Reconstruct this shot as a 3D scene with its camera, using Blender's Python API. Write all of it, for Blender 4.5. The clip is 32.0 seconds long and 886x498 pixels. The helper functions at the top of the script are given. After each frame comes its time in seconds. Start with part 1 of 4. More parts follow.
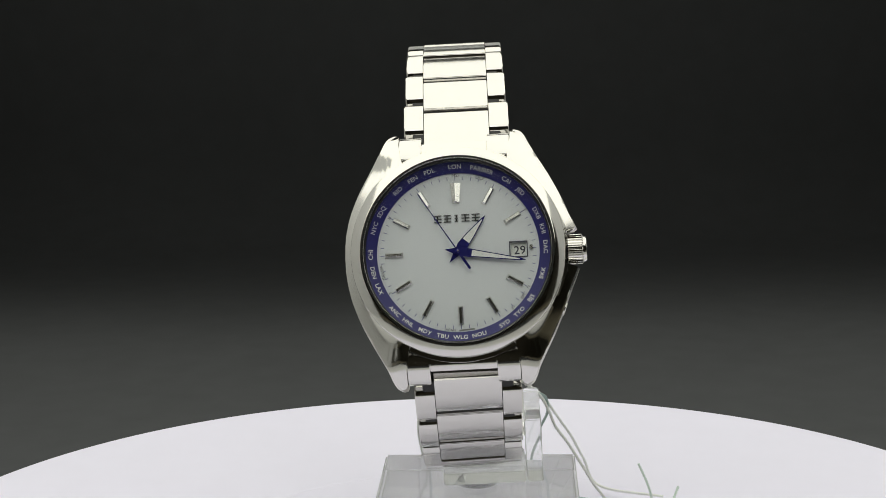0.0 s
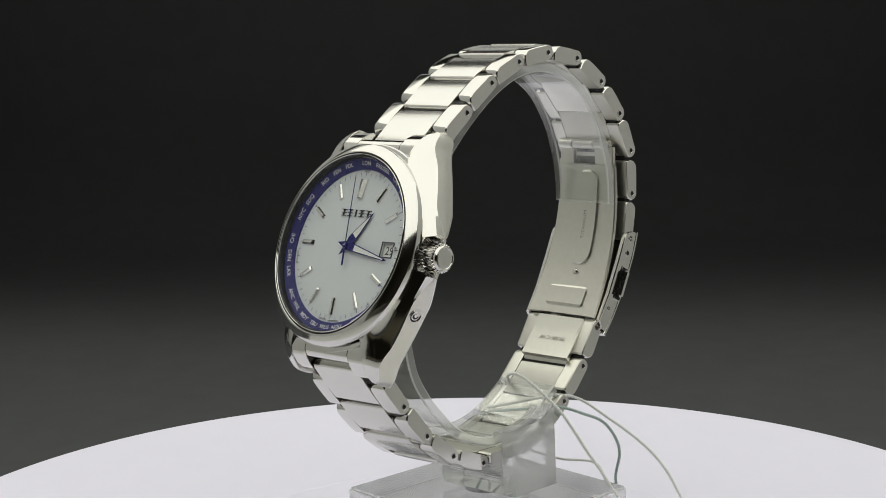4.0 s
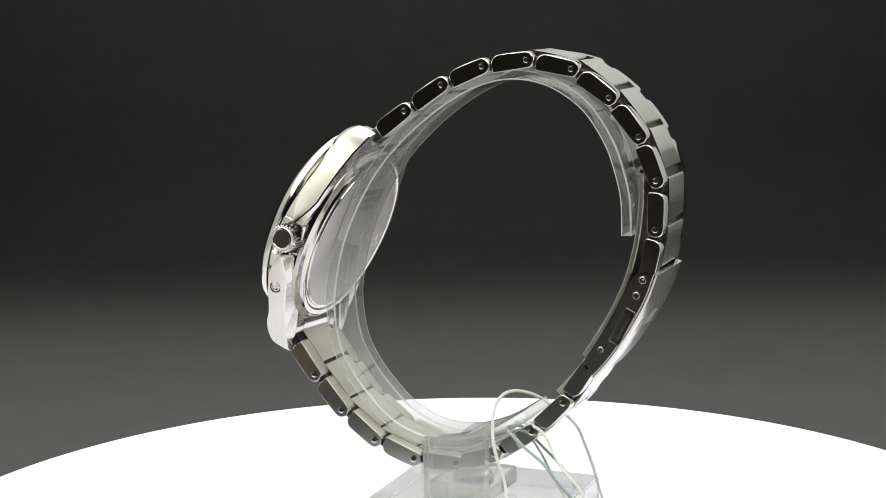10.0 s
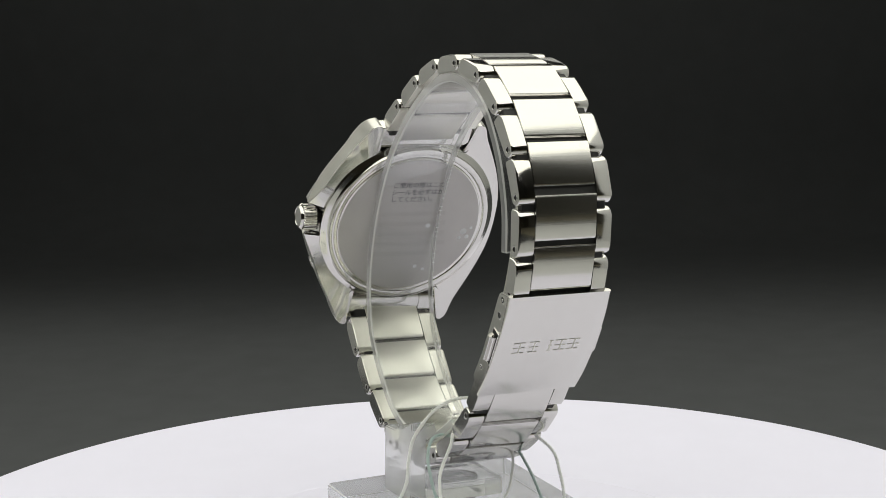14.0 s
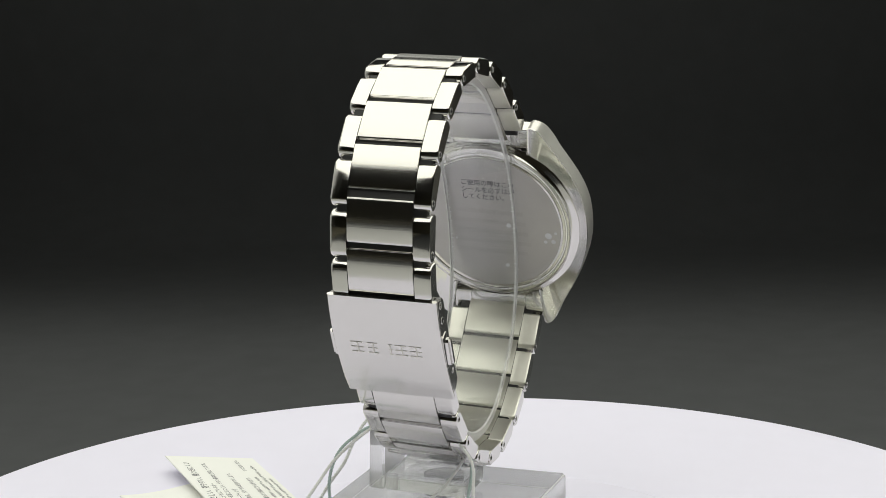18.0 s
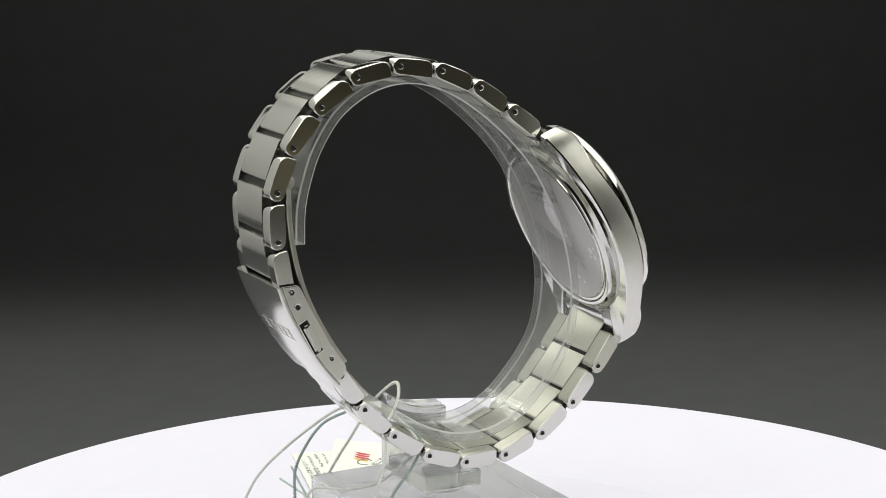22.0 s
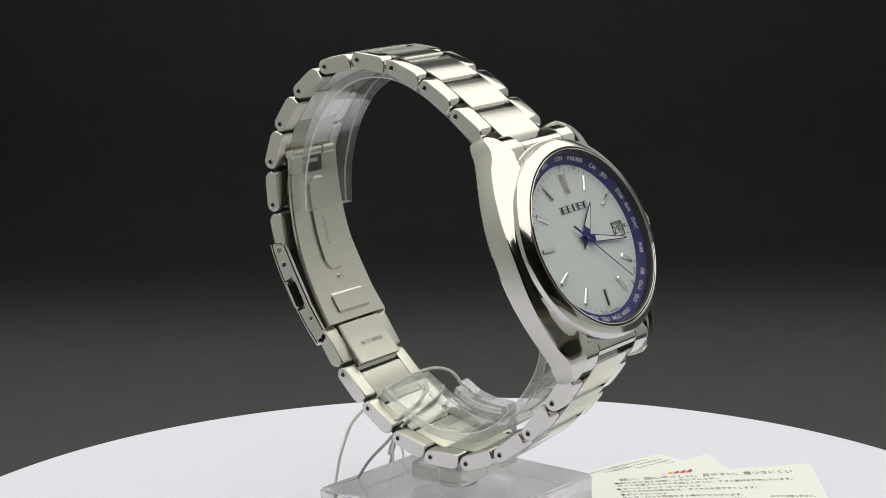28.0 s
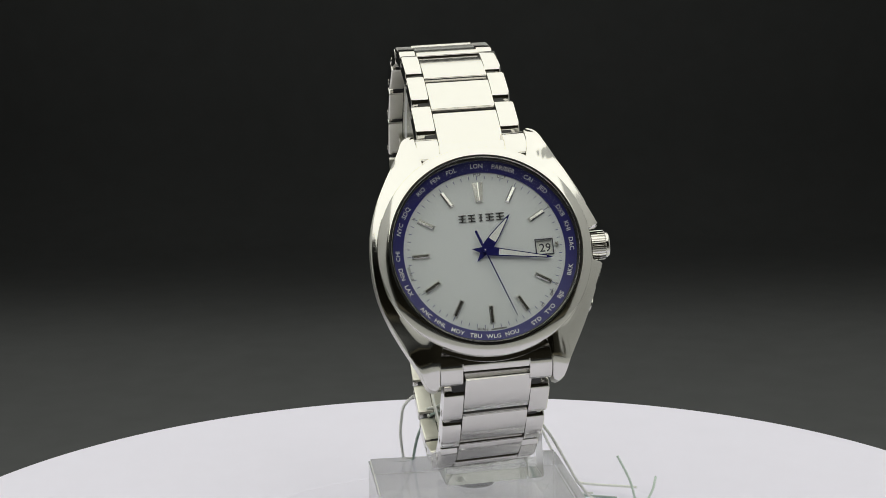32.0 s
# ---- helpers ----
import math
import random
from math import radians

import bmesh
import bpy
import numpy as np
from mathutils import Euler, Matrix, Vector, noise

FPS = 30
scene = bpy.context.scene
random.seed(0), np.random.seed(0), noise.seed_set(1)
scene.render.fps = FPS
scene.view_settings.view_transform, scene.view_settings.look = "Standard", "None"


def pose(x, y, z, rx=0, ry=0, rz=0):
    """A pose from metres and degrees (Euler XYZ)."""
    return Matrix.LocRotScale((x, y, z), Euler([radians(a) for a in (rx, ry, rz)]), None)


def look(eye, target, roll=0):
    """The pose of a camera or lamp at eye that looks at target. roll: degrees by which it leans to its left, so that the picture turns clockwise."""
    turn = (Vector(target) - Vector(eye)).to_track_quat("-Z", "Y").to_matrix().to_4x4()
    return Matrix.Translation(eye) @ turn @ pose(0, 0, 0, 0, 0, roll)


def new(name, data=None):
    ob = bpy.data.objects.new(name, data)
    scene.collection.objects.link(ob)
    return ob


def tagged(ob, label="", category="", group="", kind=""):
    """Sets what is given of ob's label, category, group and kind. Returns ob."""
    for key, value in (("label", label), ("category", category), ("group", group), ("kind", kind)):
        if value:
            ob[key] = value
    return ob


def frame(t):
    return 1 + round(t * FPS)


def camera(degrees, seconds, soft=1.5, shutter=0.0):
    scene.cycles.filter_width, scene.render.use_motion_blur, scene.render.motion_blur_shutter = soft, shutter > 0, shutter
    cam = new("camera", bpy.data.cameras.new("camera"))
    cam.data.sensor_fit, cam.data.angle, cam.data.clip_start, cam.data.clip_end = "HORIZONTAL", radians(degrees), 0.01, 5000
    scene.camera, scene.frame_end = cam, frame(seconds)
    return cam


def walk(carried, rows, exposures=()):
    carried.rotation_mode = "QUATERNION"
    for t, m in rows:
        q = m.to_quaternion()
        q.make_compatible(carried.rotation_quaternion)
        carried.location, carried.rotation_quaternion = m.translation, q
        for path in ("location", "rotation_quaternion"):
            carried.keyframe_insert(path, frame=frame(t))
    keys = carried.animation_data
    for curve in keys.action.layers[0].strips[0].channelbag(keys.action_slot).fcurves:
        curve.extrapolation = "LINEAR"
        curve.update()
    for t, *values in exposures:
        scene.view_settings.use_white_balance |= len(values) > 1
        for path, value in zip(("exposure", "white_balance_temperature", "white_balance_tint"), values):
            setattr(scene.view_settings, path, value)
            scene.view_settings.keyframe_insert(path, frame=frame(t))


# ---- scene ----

MM = 0.001

# ---- camera: it stands still, the turntable turns ----
cam = camera(28.34, 32.0, soft=0.75)
EYE = Vector((0.0, -0.3375, 0.1223))
VIEW = look(EYE, EYE + Vector((-0.009219, 0.984573, -0.174729)), -0.946)
walk(cam, [(0.0, VIEW), (32.0, VIEW)],
     exposures=[(0.0, -0.1), (1.0, -0.14), (3.0, -0.24), (6.0, 0.2), (7.0, 0.5), (8.0, 0.7), (9.0, 0.72), (11.0, 0.36), (13.0, 0.0), (16.0, 0.0), (18.0, 0.0), (19.0, -0.06),
                (20.5, -0.02), (21.5, 0.1), (22.5, 0.42), (23.5, 0.75), (25.5, 0.45), (28.0, -0.05), (29.0, -0.15), (31.0, -0.26), (32.0, -0.18)])


def turn(t):
    """The turn of the turntable at t seconds."""
    return Matrix.Rotation(radians(-10.95 - 10.9563 * t), 4, "Z")


# ---- light: a wide panel above, in a dark room ----
world = bpy.data.worlds.new("world")
scene.world = world
world.use_nodes = True
world.node_tree.nodes["Background"].inputs[0].default_value = (0.5, 0.5, 0.48, 1)
world.node_tree.nodes["Background"].inputs[1].default_value = 0.01


def area_lamp(name, eye, target, sx, sy, power, colour):
    data = bpy.data.lights.new(name, "AREA")
    data.shape, data.size, data.size_y, data.energy, data.color = "RECTANGLE", sx, sy, power, colour
    ob = new(name, data)
    ob.matrix_basis = look(eye, target)
    return ob


area_lamp("panel_lamp", (0.0, 0.028, 0.45), (0.0, 0.028, 0.0), 0.80, 0.956, 3.55, (1.0, 1.0, 0.90))


# ---- materials ----
def material(name):
    m = bpy.data.materials.new(name)
    m.use_nodes = True
    nt = m.node_tree
    return m, nt, nt.nodes["Principled BSDF"]


def noise_node(nt, scale, detail=4.0, stretch=(1, 1, 1)):
    co = nt.nodes.new("ShaderNodeTexCoord")
    mp = nt.nodes.new("ShaderNodeMapping")
    mp.inputs["Scale"].default_value = stretch
    nz = nt.nodes.new("ShaderNodeTexNoise")
    nz.inputs["Scale"].default_value, nz.inputs["Detail"].default_value = scale, detail
    nt.links.new(co.outputs["Object"], mp.inputs["Vector"])
    nt.links.new(mp.outputs["Vector"], nz.inputs["Vector"])
    return nz


def ramp_node(nt, source, a, b):
    r = nt.nodes.new("ShaderNodeMapRange")
    r.inputs["To Min"].default_value, r.inputs["To Max"].default_value = a, b
    nt.links.new(source, r.inputs["Value"])
    return r


def plain(name, colour, rough=0.5, metal=0.0, spec=0.5, vary=0.06, scale=300.0, bump=0.0, stretch=(1, 1, 1), rough_vary=0.04, coat=0.0):
    m, nt, b = material(name)
    nz = noise_node(nt, scale, 4.0, stretch)
    mix = nt.nodes.new("ShaderNodeMix")
    mix.data_type = "RGBA"
    mix.inputs["A"].default_value = (*[c * (1 - vary) for c in colour], 1)
    mix.inputs["B"].default_value = (*[min(1, c * (1 + vary)) for c in colour], 1)
    nt.links.new(nz.outputs["Fac"], mix.inputs["Factor"])
    nt.links.new(mix.outputs["Result"], b.inputs["Base Color"])
    big = noise_node(nt, scale * 0.17, 2.0, stretch)
    rr = ramp_node(nt, big.outputs["Fac"], max(0.0, rough - rough_vary), rough + rough_vary)
    nt.links.new(rr.outputs["Result"], b.inputs["Roughness"])
    b.inputs["Metallic"].default_value = metal
    b.inputs["Specular IOR Level"].default_value = spec
    b.inputs["Coat Weight"].default_value = coat
    if bump:
        bp = nt.nodes.new("ShaderNodeBump")
        bp.inputs["Strength"].default_value, bp.inputs["Distance"].default_value = bump, 0.0001
        nt.links.new(nz.outputs["Fac"], bp.inputs["Height"])
        nt.links.new(bp.outputs["Normal"], b.inputs["Normal"])
    return m


def clear(name, low, top, tint, rough, haze, frost=0.0, power=4.0):
    """A clear sheet: what lies behind it, a Fresnel gloss, and a share of bent light."""
    m, nt, b = material(name)
    nt.nodes.remove(b)
    out = nt.nodes["Material Output"]
    tr = nt.nodes.new("ShaderNodeBsdfTransparent")
    tr.inputs["Color"].default_value = (*tint, 1)
    gl = nt.nodes.new("ShaderNodeBsdfGlossy")
    gl.inputs["Roughness"].default_value = rough
    lw = nt.nodes.new("ShaderNodeLayerWeight")
    lw.inputs["Blend"].default_value = 0.5
    pw = nt.nodes.new("ShaderNodeMath")
    pw.operation, pw.inputs[1].default_value = "POWER", power
    fr = nt.nodes.new("ShaderNodeMath")
    fr.operation, fr.inputs[1].default_value, fr.inputs[2].default_value = "MULTIPLY_ADD", top, low
    nt.links.new(lw.outputs["Facing"], pw.inputs[0])
    nt.links.new(pw.outputs[0], fr.inputs[0])
    mix = nt.nodes.new("ShaderNodeMixShader")
    nt.links.new(fr.outputs[0], mix.inputs[0])
    nt.links.new(tr.outputs[0], mix.inputs[1])
    nt.links.new(gl.outputs[0], mix.inputs[2])
    last = mix
    if haze > 0:
        gs = nt.nodes.new("ShaderNodeBsdfGlass")
        gs.inputs["IOR"].default_value, gs.inputs["Roughness"].default_value = 1.49, rough
        gs.inputs["Color"].default_value = (*tint, 1)
        m2 = nt.nodes.new("ShaderNodeMixShader")
        m2.inputs[0].default_value = haze
        nt.links.new(mix.outputs[0], m2.inputs[1])
        nt.links.new(gs.outputs[0], m2.inputs[2])
        last = m2
    if frost > 0:
        df = nt.nodes.new("ShaderNodeBsdfDiffuse")
        df.inputs["Color"].default_value = (0.85, 0.86, 0.85, 1)
        m3 = nt.nodes.new("ShaderNodeMixShader")
        m3.inputs[0].default_value = frost
        nt.links.new(last.outputs[0], m3.inputs[1])
        nt.links.new(df.outputs[0], m3.inputs[2])
        last = m3
    nt.links.new(last.outputs[0], out.inputs["Surface"])
    return m


POLISH = plain("polished_titanium", (0.655, 0.645, 0.618), 0.11, 1.0, vary=0.03, scale=400, rough_vary=0.02)
COVER = plain("fine_polished_titanium", (0.655, 0.645, 0.618), 0.19, 1.0, vary=0.03, scale=400, rough_vary=0.03)
BRUSH = plain("brushed_titanium", (0.65, 0.64, 0.612), 0.165, 1.0, vary=0.05, scale=500, bump=0.07, stretch=(0.05, 8, 8), rough_vary=0.04)
FLANK = plain("brushed_flank", (0.64, 0.63, 0.59), 0.37, 1.0, vary=0.05, scale=500, bump=0.10, stretch=(8, 0.05, 8), rough_vary=0.03)
SATIN = plain("satin_titanium", (0.66, 0.65, 0.592), 0.33, 1.0, vary=0.05, scale=900, bump=0.06, rough_vary=0.05)
# Black of the gasket; elsewhere it paints shade into gaps, holes and recesses.
GAP = plain("gasket_black_and_recess_shade", (0.02, 0.02, 0.02), 0.5, 0.3)
DIAL = plain("pearl_white_dial", (0.74, 0.775, 0.79), 0.34, 0.0, spec=0.5, vary=0.02, scale=900)
BLUE = plain("deep_blue_ring", (0.022, 0.022, 0.16), 0.38, 0.0, spec=0.4, vary=0.08, scale=700)
HAND = plain("blued_hand", (0.012, 0.012, 0.14), 0.22, 0.3, vary=0.05, scale=600)
LUME = plain("white_lume", (0.8, 0.82, 0.78), 0.6)
PRINT = plain("white_print", (0.75, 0.76, 0.78), 0.5)
INK = plain("dark_ink", (0.05, 0.05, 0.07), 0.5)
TICK = plain("blue_print", (0.09, 0.10, 0.28), 0.5)
STAMP = plain("stamped_shade", (0.27, 0.265, 0.235), 0.45, 0.9)
GREY_INK = plain("grey_ink", (0.22, 0.23, 0.22), 0.6)
APPLIED = plain("polished_index", (0.74, 0.74, 0.70), 0.2, 1.0)
STICKER = plain("film_sticker", (0.50, 0.485, 0.475), 0.3, 0.35, vary=0.08, scale=160, bump=0.05)
CRYSTAL = clear("watch_crystal", 0.006, 0.25, (0.985, 0.987, 0.99), 0.0, 0.0)
ACRYLIC = clear("clear_acrylic", 0.04, 0.9, (0.992, 0.996, 0.993), 0.0, 0.85)
SAWN = clear("sawn_acrylic_face", 0.04, 0.55, (0.98, 0.985, 0.982), 0.35, 0.06, 0.07, 1.0)
# Strong white share paints the light caught along the acrylic's edges.
ACRYLIC_EDGE = clear("painted_lit_acrylic_edge", 0.14, 0.6, (0.93, 0.94, 0.935), 0.12, 0.05, 0.7)
CUFF = clear("bent_clear_acrylic", 0.025, 0.9, (0.975, 0.98, 0.978), 0.01, 0.06, 0.0, 3.0)
PLATE = plain("white_turntable", (0.865, 0.845, 0.985), 0.42, 0.0, spec=0.35, vary=0.015, scale=120, rough_vary=0.06)
BASE_DARK = plain("dark_plastic", (0.03, 0.03, 0.03), 0.5)
CLOTH = plain("dark_cloth", (0.084, 0.087, 0.0905), 0.95, 0.0, spec=0.1, vary=0.10, scale=60, bump=0.2)
ROOM = plain("dark_wall", (0.055, 0.047, 0.03), 0.9, vary=0.1, scale=8)
BOUNCE_FLOOR = plain("pale_bounce_floor", (0.62, 0.56, 0.40), 0.6, vary=0.1, scale=8)
PALE = plain("pale_wall", (0.20, 0.19, 0.15), 0.9, vary=0.06, scale=8)
PAPER = plain("white_card", (0.93, 0.935, 0.90), 0.6, vary=0.02, scale=200, bump=0.05)
CORD_WHITE = plain("white_cord", (0.88, 0.895, 0.87), 0.7, vary=0.08, scale=1500)
CORD_PALE = plain("pale_mint_cord", (0.68, 0.78, 0.74), 0.7, vary=0.12, scale=1500)
CORD_MINT = plain("mint_cord", (0.42, 0.52, 0.50), 0.7, vary=0.12, scale=1500)
TENT = plain("white_fabric", (0.86, 0.865, 0.87), 0.8, vary=0.03, scale=40, bump=0.1)


def see_through(m, share, colour):
    """Thin fabric: a share of the light goes through it."""
    nt = m.node_tree
    tl = nt.nodes.new("ShaderNodeBsdfTranslucent")
    tl.inputs["Color"].default_value = (*colour, 1)
    mix = nt.nodes.new("ShaderNodeMixShader")
    mix.inputs[0].default_value = share
    nt.links.new(nt.nodes["Principled BSDF"].outputs[0], mix.inputs[1])
    nt.links.new(tl.outputs[0], mix.inputs[2])
    nt.links.new(mix.outputs[0], nt.nodes["Material Output"].inputs["Surface"])


see_through(TENT, 0.25, (0.8, 0.8, 0.78))
RED = plain("red_print", (0.62, 0.06, 0.08), 0.5)
YELLOW = plain("yellow_print", (0.75, 0.50, 0.06), 0.5)


# ---- mesh helpers (shapes in millimetres) ----
def finish(name, bm, mat, sharp=35.0):
    bmesh.ops.recalc_face_normals(bm, faces=bm.faces[:])
    me = bpy.data.meshes.new(name)
    bm.to_mesh(me)
    bm.free()
    me.transform(Matrix.Scale(MM, 4))
    me.materials.append(mat)
    for p in me.polygons:
        p.use_smooth = True
    me.set_sharp_from_angle(angle=radians(sharp))
    return me


def hang(name, me, parent, m=None, label=""):
    ob = new(name, me)
    ob.parent = parent
    if m is not None:
        ob.matrix_basis = m
    return tagged(ob, label)


def part(name, bm, mat, parent, label="", m=None, sharp=35.0):
    return hang(name, finish(name, bm, mat, sharp), parent, m, label)


def solid(name, bm, mat, m, label, category, kind="", group=""):
    ob = new(name, finish(name, bm, mat))
    ob.matrix_basis = m
    return tagged(ob, label, category, group, kind)


def empty(name, m, label, category, group=""):
    ob = new(name)
    ob.empty_display_size = 0.01
    ob.matrix_basis = m
    return tagged(ob, label, category, group)


def mm(x, y, z):
    return Matrix.Translation((x * MM, y * MM, z * MM))


def lathe(profile, seg=96, bm=None):
    """A closed profile of (r, z) turned round z."""
    bm = bm or bmesh.new()
    rings = []
    for r, z in profile:
        if r < 1e-6:
            rings.append([bm.verts.new((0, 0, z))] * seg)
        else:
            rings.append([bm.verts.new((r * math.cos(2 * math.pi * i / seg), r * math.sin(2 * math.pi * i / seg), z)) for i in range(seg)])
    for a, b in zip(rings, rings[1:]):
        for i in range(seg):
            j = (i + 1) % seg
            vs = []
            for v in (a[i], a[j], b[j], b[i]):
                if v not in vs:
                    vs.append(v)
            if len(vs) > 2:
                bm.faces.new(vs)
    return bm


def prism(poly, a, b, axis="x", bevel=0.0, seg=2, bm=None):
    """A flat outline, drawn out from a to b along an axis: x takes (y, z), z takes (x, y)."""
    tmp = bmesh.new()
    place = (lambda p, t: (t, p[0], p[1])) if axis == "x" else (lambda p, t: (p[0], p[1], t))
    lo = [tmp.verts.new(place(p, a)) for p in poly]
    hi = [tmp.verts.new(place(p, b)) for p in poly]
    tmp.faces.new(lo)
    tmp.faces.new(hi)
    for i in range(len(poly)):
        j = (i + 1) % len(poly)
        tmp.faces.new((lo[i], lo[j], hi[j], hi[i]))
    bmesh.ops.recalc_face_normals(tmp, faces=tmp.faces[:])
    if bevel:
        edges = [e for e in tmp.edges if len(e.link_faces) == 2 and e.calc_face_angle(0) > 0.5]
        bmesh.ops.bevel(tmp, geom=edges, offset=bevel, segments=seg, affect="EDGES", clamp_overlap=True)
    return join(tmp, bm)


def join(tmp, bm, m=None):
    if m is not None:
        bmesh.ops.transform(tmp, matrix=m, verts=tmp.verts[:])
    if bm is None:
        return tmp
    me = bpy.data.meshes.new("joined")
    tmp.to_mesh(me)
    tmp.free()
    bm.from_mesh(me)
    bpy.data.meshes.remove(me)
    return bm


def block(x0, x1, y0, y1, z0, z1, bevel=0.0, seg=2, bm=None):
    return prism([(x0, y0), (x1, y0), (x1, y1), (x0, y1)], z0, z1, "z", bevel, seg, bm)


def smooth_path(pts, step):
    """Points along a Catmull-Rom curve through pts, about step apart."""
    pts = [Vector(p) for p in pts]
    full = [pts[0] * 2 - pts[1]] + pts + [pts[-1] * 2 - pts[-2]]
    out = []
    for i in range(1, len(full) - 2):
        a, b, c, d = full[i - 1:i + 3]
        n = max(1, round((c - b).length / step))
        for k in range(n):
            t = k / n
            out.append(0.5 * ((2 * b) + (c - a) * t + (2 * a - 5 * b + 4 * c - d) * t * t + (3 * b - a - 3 * c + d) * t ** 3))
    out.append(pts[-1])
    return out


def band(pts, thick, x0, x1, bevel=0.15, step=1.6, bm=None, rounds=1):
    """A bent strip: its middle line in (y, z), its thickness, and its width in x."""
    line = smooth_path([(0, y, z) for y, z in pts], step)
    left, right = [], []
    for i, p in enumerate(line):
        d = (line[min(i + 1, len(line) - 1)] - line[max(i - 1, 0)]).normalized()
        nrm = Vector((0, -d.z, d.y)) * (thick / 2)
        left.append((p.y + nrm.y, p.z + nrm.z))
        right.append((p.y - nrm.y, p.z - nrm.z))
    tmp = bmesh.new()
    rings = []
    curve = [(1 - math.cos(a), 1 - math.sin(a)) for a in (math.pi / 2 * k / rounds for k in range(rounds + 1))]
    steps = [(x0 + bevel * u, bevel * v) for u, v in curve] + [(x1 - bevel * u, bevel * v) for u, v in curve[::-1]]
    for x, inset in steps:
        ring = []
        for (ly, lz), (ry, rz) in zip(left, right):
            f = inset / thick
            ring.append((tmp.verts.new((x, ly + (ry - ly) * f, lz + (rz - lz) * f)), tmp.verts.new((x, ry + (ly - ry) * f, rz + (lz - rz) * f))))
        rings.append(ring)
    for a, b in zip(rings, rings[1:]):
        for i in range(len(a) - 1):
            tmp.faces.new((a[i][0], a[i + 1][0], b[i + 1][0], b[i][0]))
            tmp.faces.new((a[i][1], b[i][1], b[i + 1][1], a[i + 1][1]))
        for i in (0, len(a) - 1):
            tmp.faces.new((a[i][0], b[i][0], b[i][1], a[i][1]))
    for ring in (rings[0], rings[-1]):
        for i in range(len(ring) - 1):
            tmp.faces.new((ring[i][0], ring[i][1], ring[i + 1][1], ring[i + 1][0]))
    return join(tmp, bm)


def cord(pts, radius, twist=1.75, bm=None):
    """A two-strand twisted cord along a path."""
    bm = bm or bmesh.new()
    line = smooth_path(pts, 0.4)
    side = Vector((0.3, 0.5, 0.8)).normalized()
    for strand in range(2):
        run, old = 0.0, None
        centres = []
        for i, p in enumerate(line):
            d = (line[min(i + 1, len(line) - 1)] - line[max(i - 1, 0)]).normalized()
            u = (side - d * side.dot(d)).normalized()
            v = d.cross(u)
            if i:
                run += (p - line[i - 1]).length
            a = run / twist * 2 * math.pi + strand * math.pi
            centres.append((p + (u * math.cos(a) + v * math.sin(a)) * radius * 0.42, u, v))
        for c, u, v in centres:
            ring = [bm.verts.new(c + (u * math.cos(k * math.pi / 2.5) + v * math.sin(k * math.pi / 2.5)) * radius * 0.66) for k in range(5)]
            if old:
                for k in range(5):
                    bm.faces.new((old[k], old[(k + 1) % 5], ring[(k + 1) % 5], ring[k]))
            else:
                bm.faces.new(ring)
            old = ring
        bm.faces.new(old[::-1])
    return bm


def letters(text, size, depth=0.03, align="CENTER", spacing=1.0, bold=0.0):
    """Text as a mesh in the xy plane, size in millimetres."""
    cu = bpy.data.curves.new("letters", "FONT")
    cu.body, cu.size, cu.extrude, cu.align_x, cu.align_y = text, size, depth, align, "CENTER"
    cu.space_character, cu.offset, cu.resolution_u = spacing, bold, 2
    ob = new("letters", cu)
    deps = bpy.context.evaluated_depsgraph_get()
    me = bpy.data.meshes.new_from_object(ob.evaluated_get(deps))
    bm = bmesh.new()
    bm.from_mesh(me)
    bpy.data.objects.remove(ob)
    bpy.data.curves.remove(cu)
    bpy.data.meshes.remove(me)
    return bm


# ---- setting: dark sweep behind and the room round it ----
def sweep():
    bm = bmesh.new()
    prof = [(-895, -70), (-300, -70), (300, -70), (600, -70), (700, -70), (765, -64), (808, -46), (838, -14), (868, 50), (905, 140), (1000, 400), (1240, 1280)]
    pts = [(v.x, v.y) for v in smooth_path([(y, z, 0) for y, z in prof], 40)]
    xs = [-500 + 25 * i for i in range(41)]
    grid = [[bm.verts.new((x, y, z + 1.5 * noise.noise((x * 0.01, y * 0.01, z * 0.01)))) for x in xs] for y, z in pts]
    for a, b in zip(grid, grid[1:]):
        for i in range(len(xs) - 1):
            bm.faces.new((a[i], a[i + 1], b[i + 1], b[i]))
    return solid("backdrop", bm, CLOTH, Matrix(), "dark grey cloth sweep behind the white turntable", "backdrop", "structure")


sweep()
# Out-of-view pale reflector, added to lift the reflections in the link flanks.
solid("floor", block(-1030, 1030, -930, 1330, -100, -73), BOUNCE_FLOOR, Matrix(), "unseen pale floor under the cloth sweep, added to brighten metal reflections", "floor", "structure")
for nm, box in (("wall_left", (-1030, -1002, -900, 1300, -70, 1300)), ("wall_right", (1002, 1030, -900, 1300, -70, 1300)),
                ("wall_back", (-1030, 1030, 1302, 1330, -70, 1300)), ("wall_front", (-1030, 1030, -930, -902, -70, 1300)), ("ceiling", (-1030, 1030, -930, 1330, 1302, 1330))):
    solid(nm, block(*box), ROOM if nm == "wall_front" else PALE, Matrix(), "plain wall of the unlit room", "wall" if nm != "ceiling" else "ceiling", "structure")


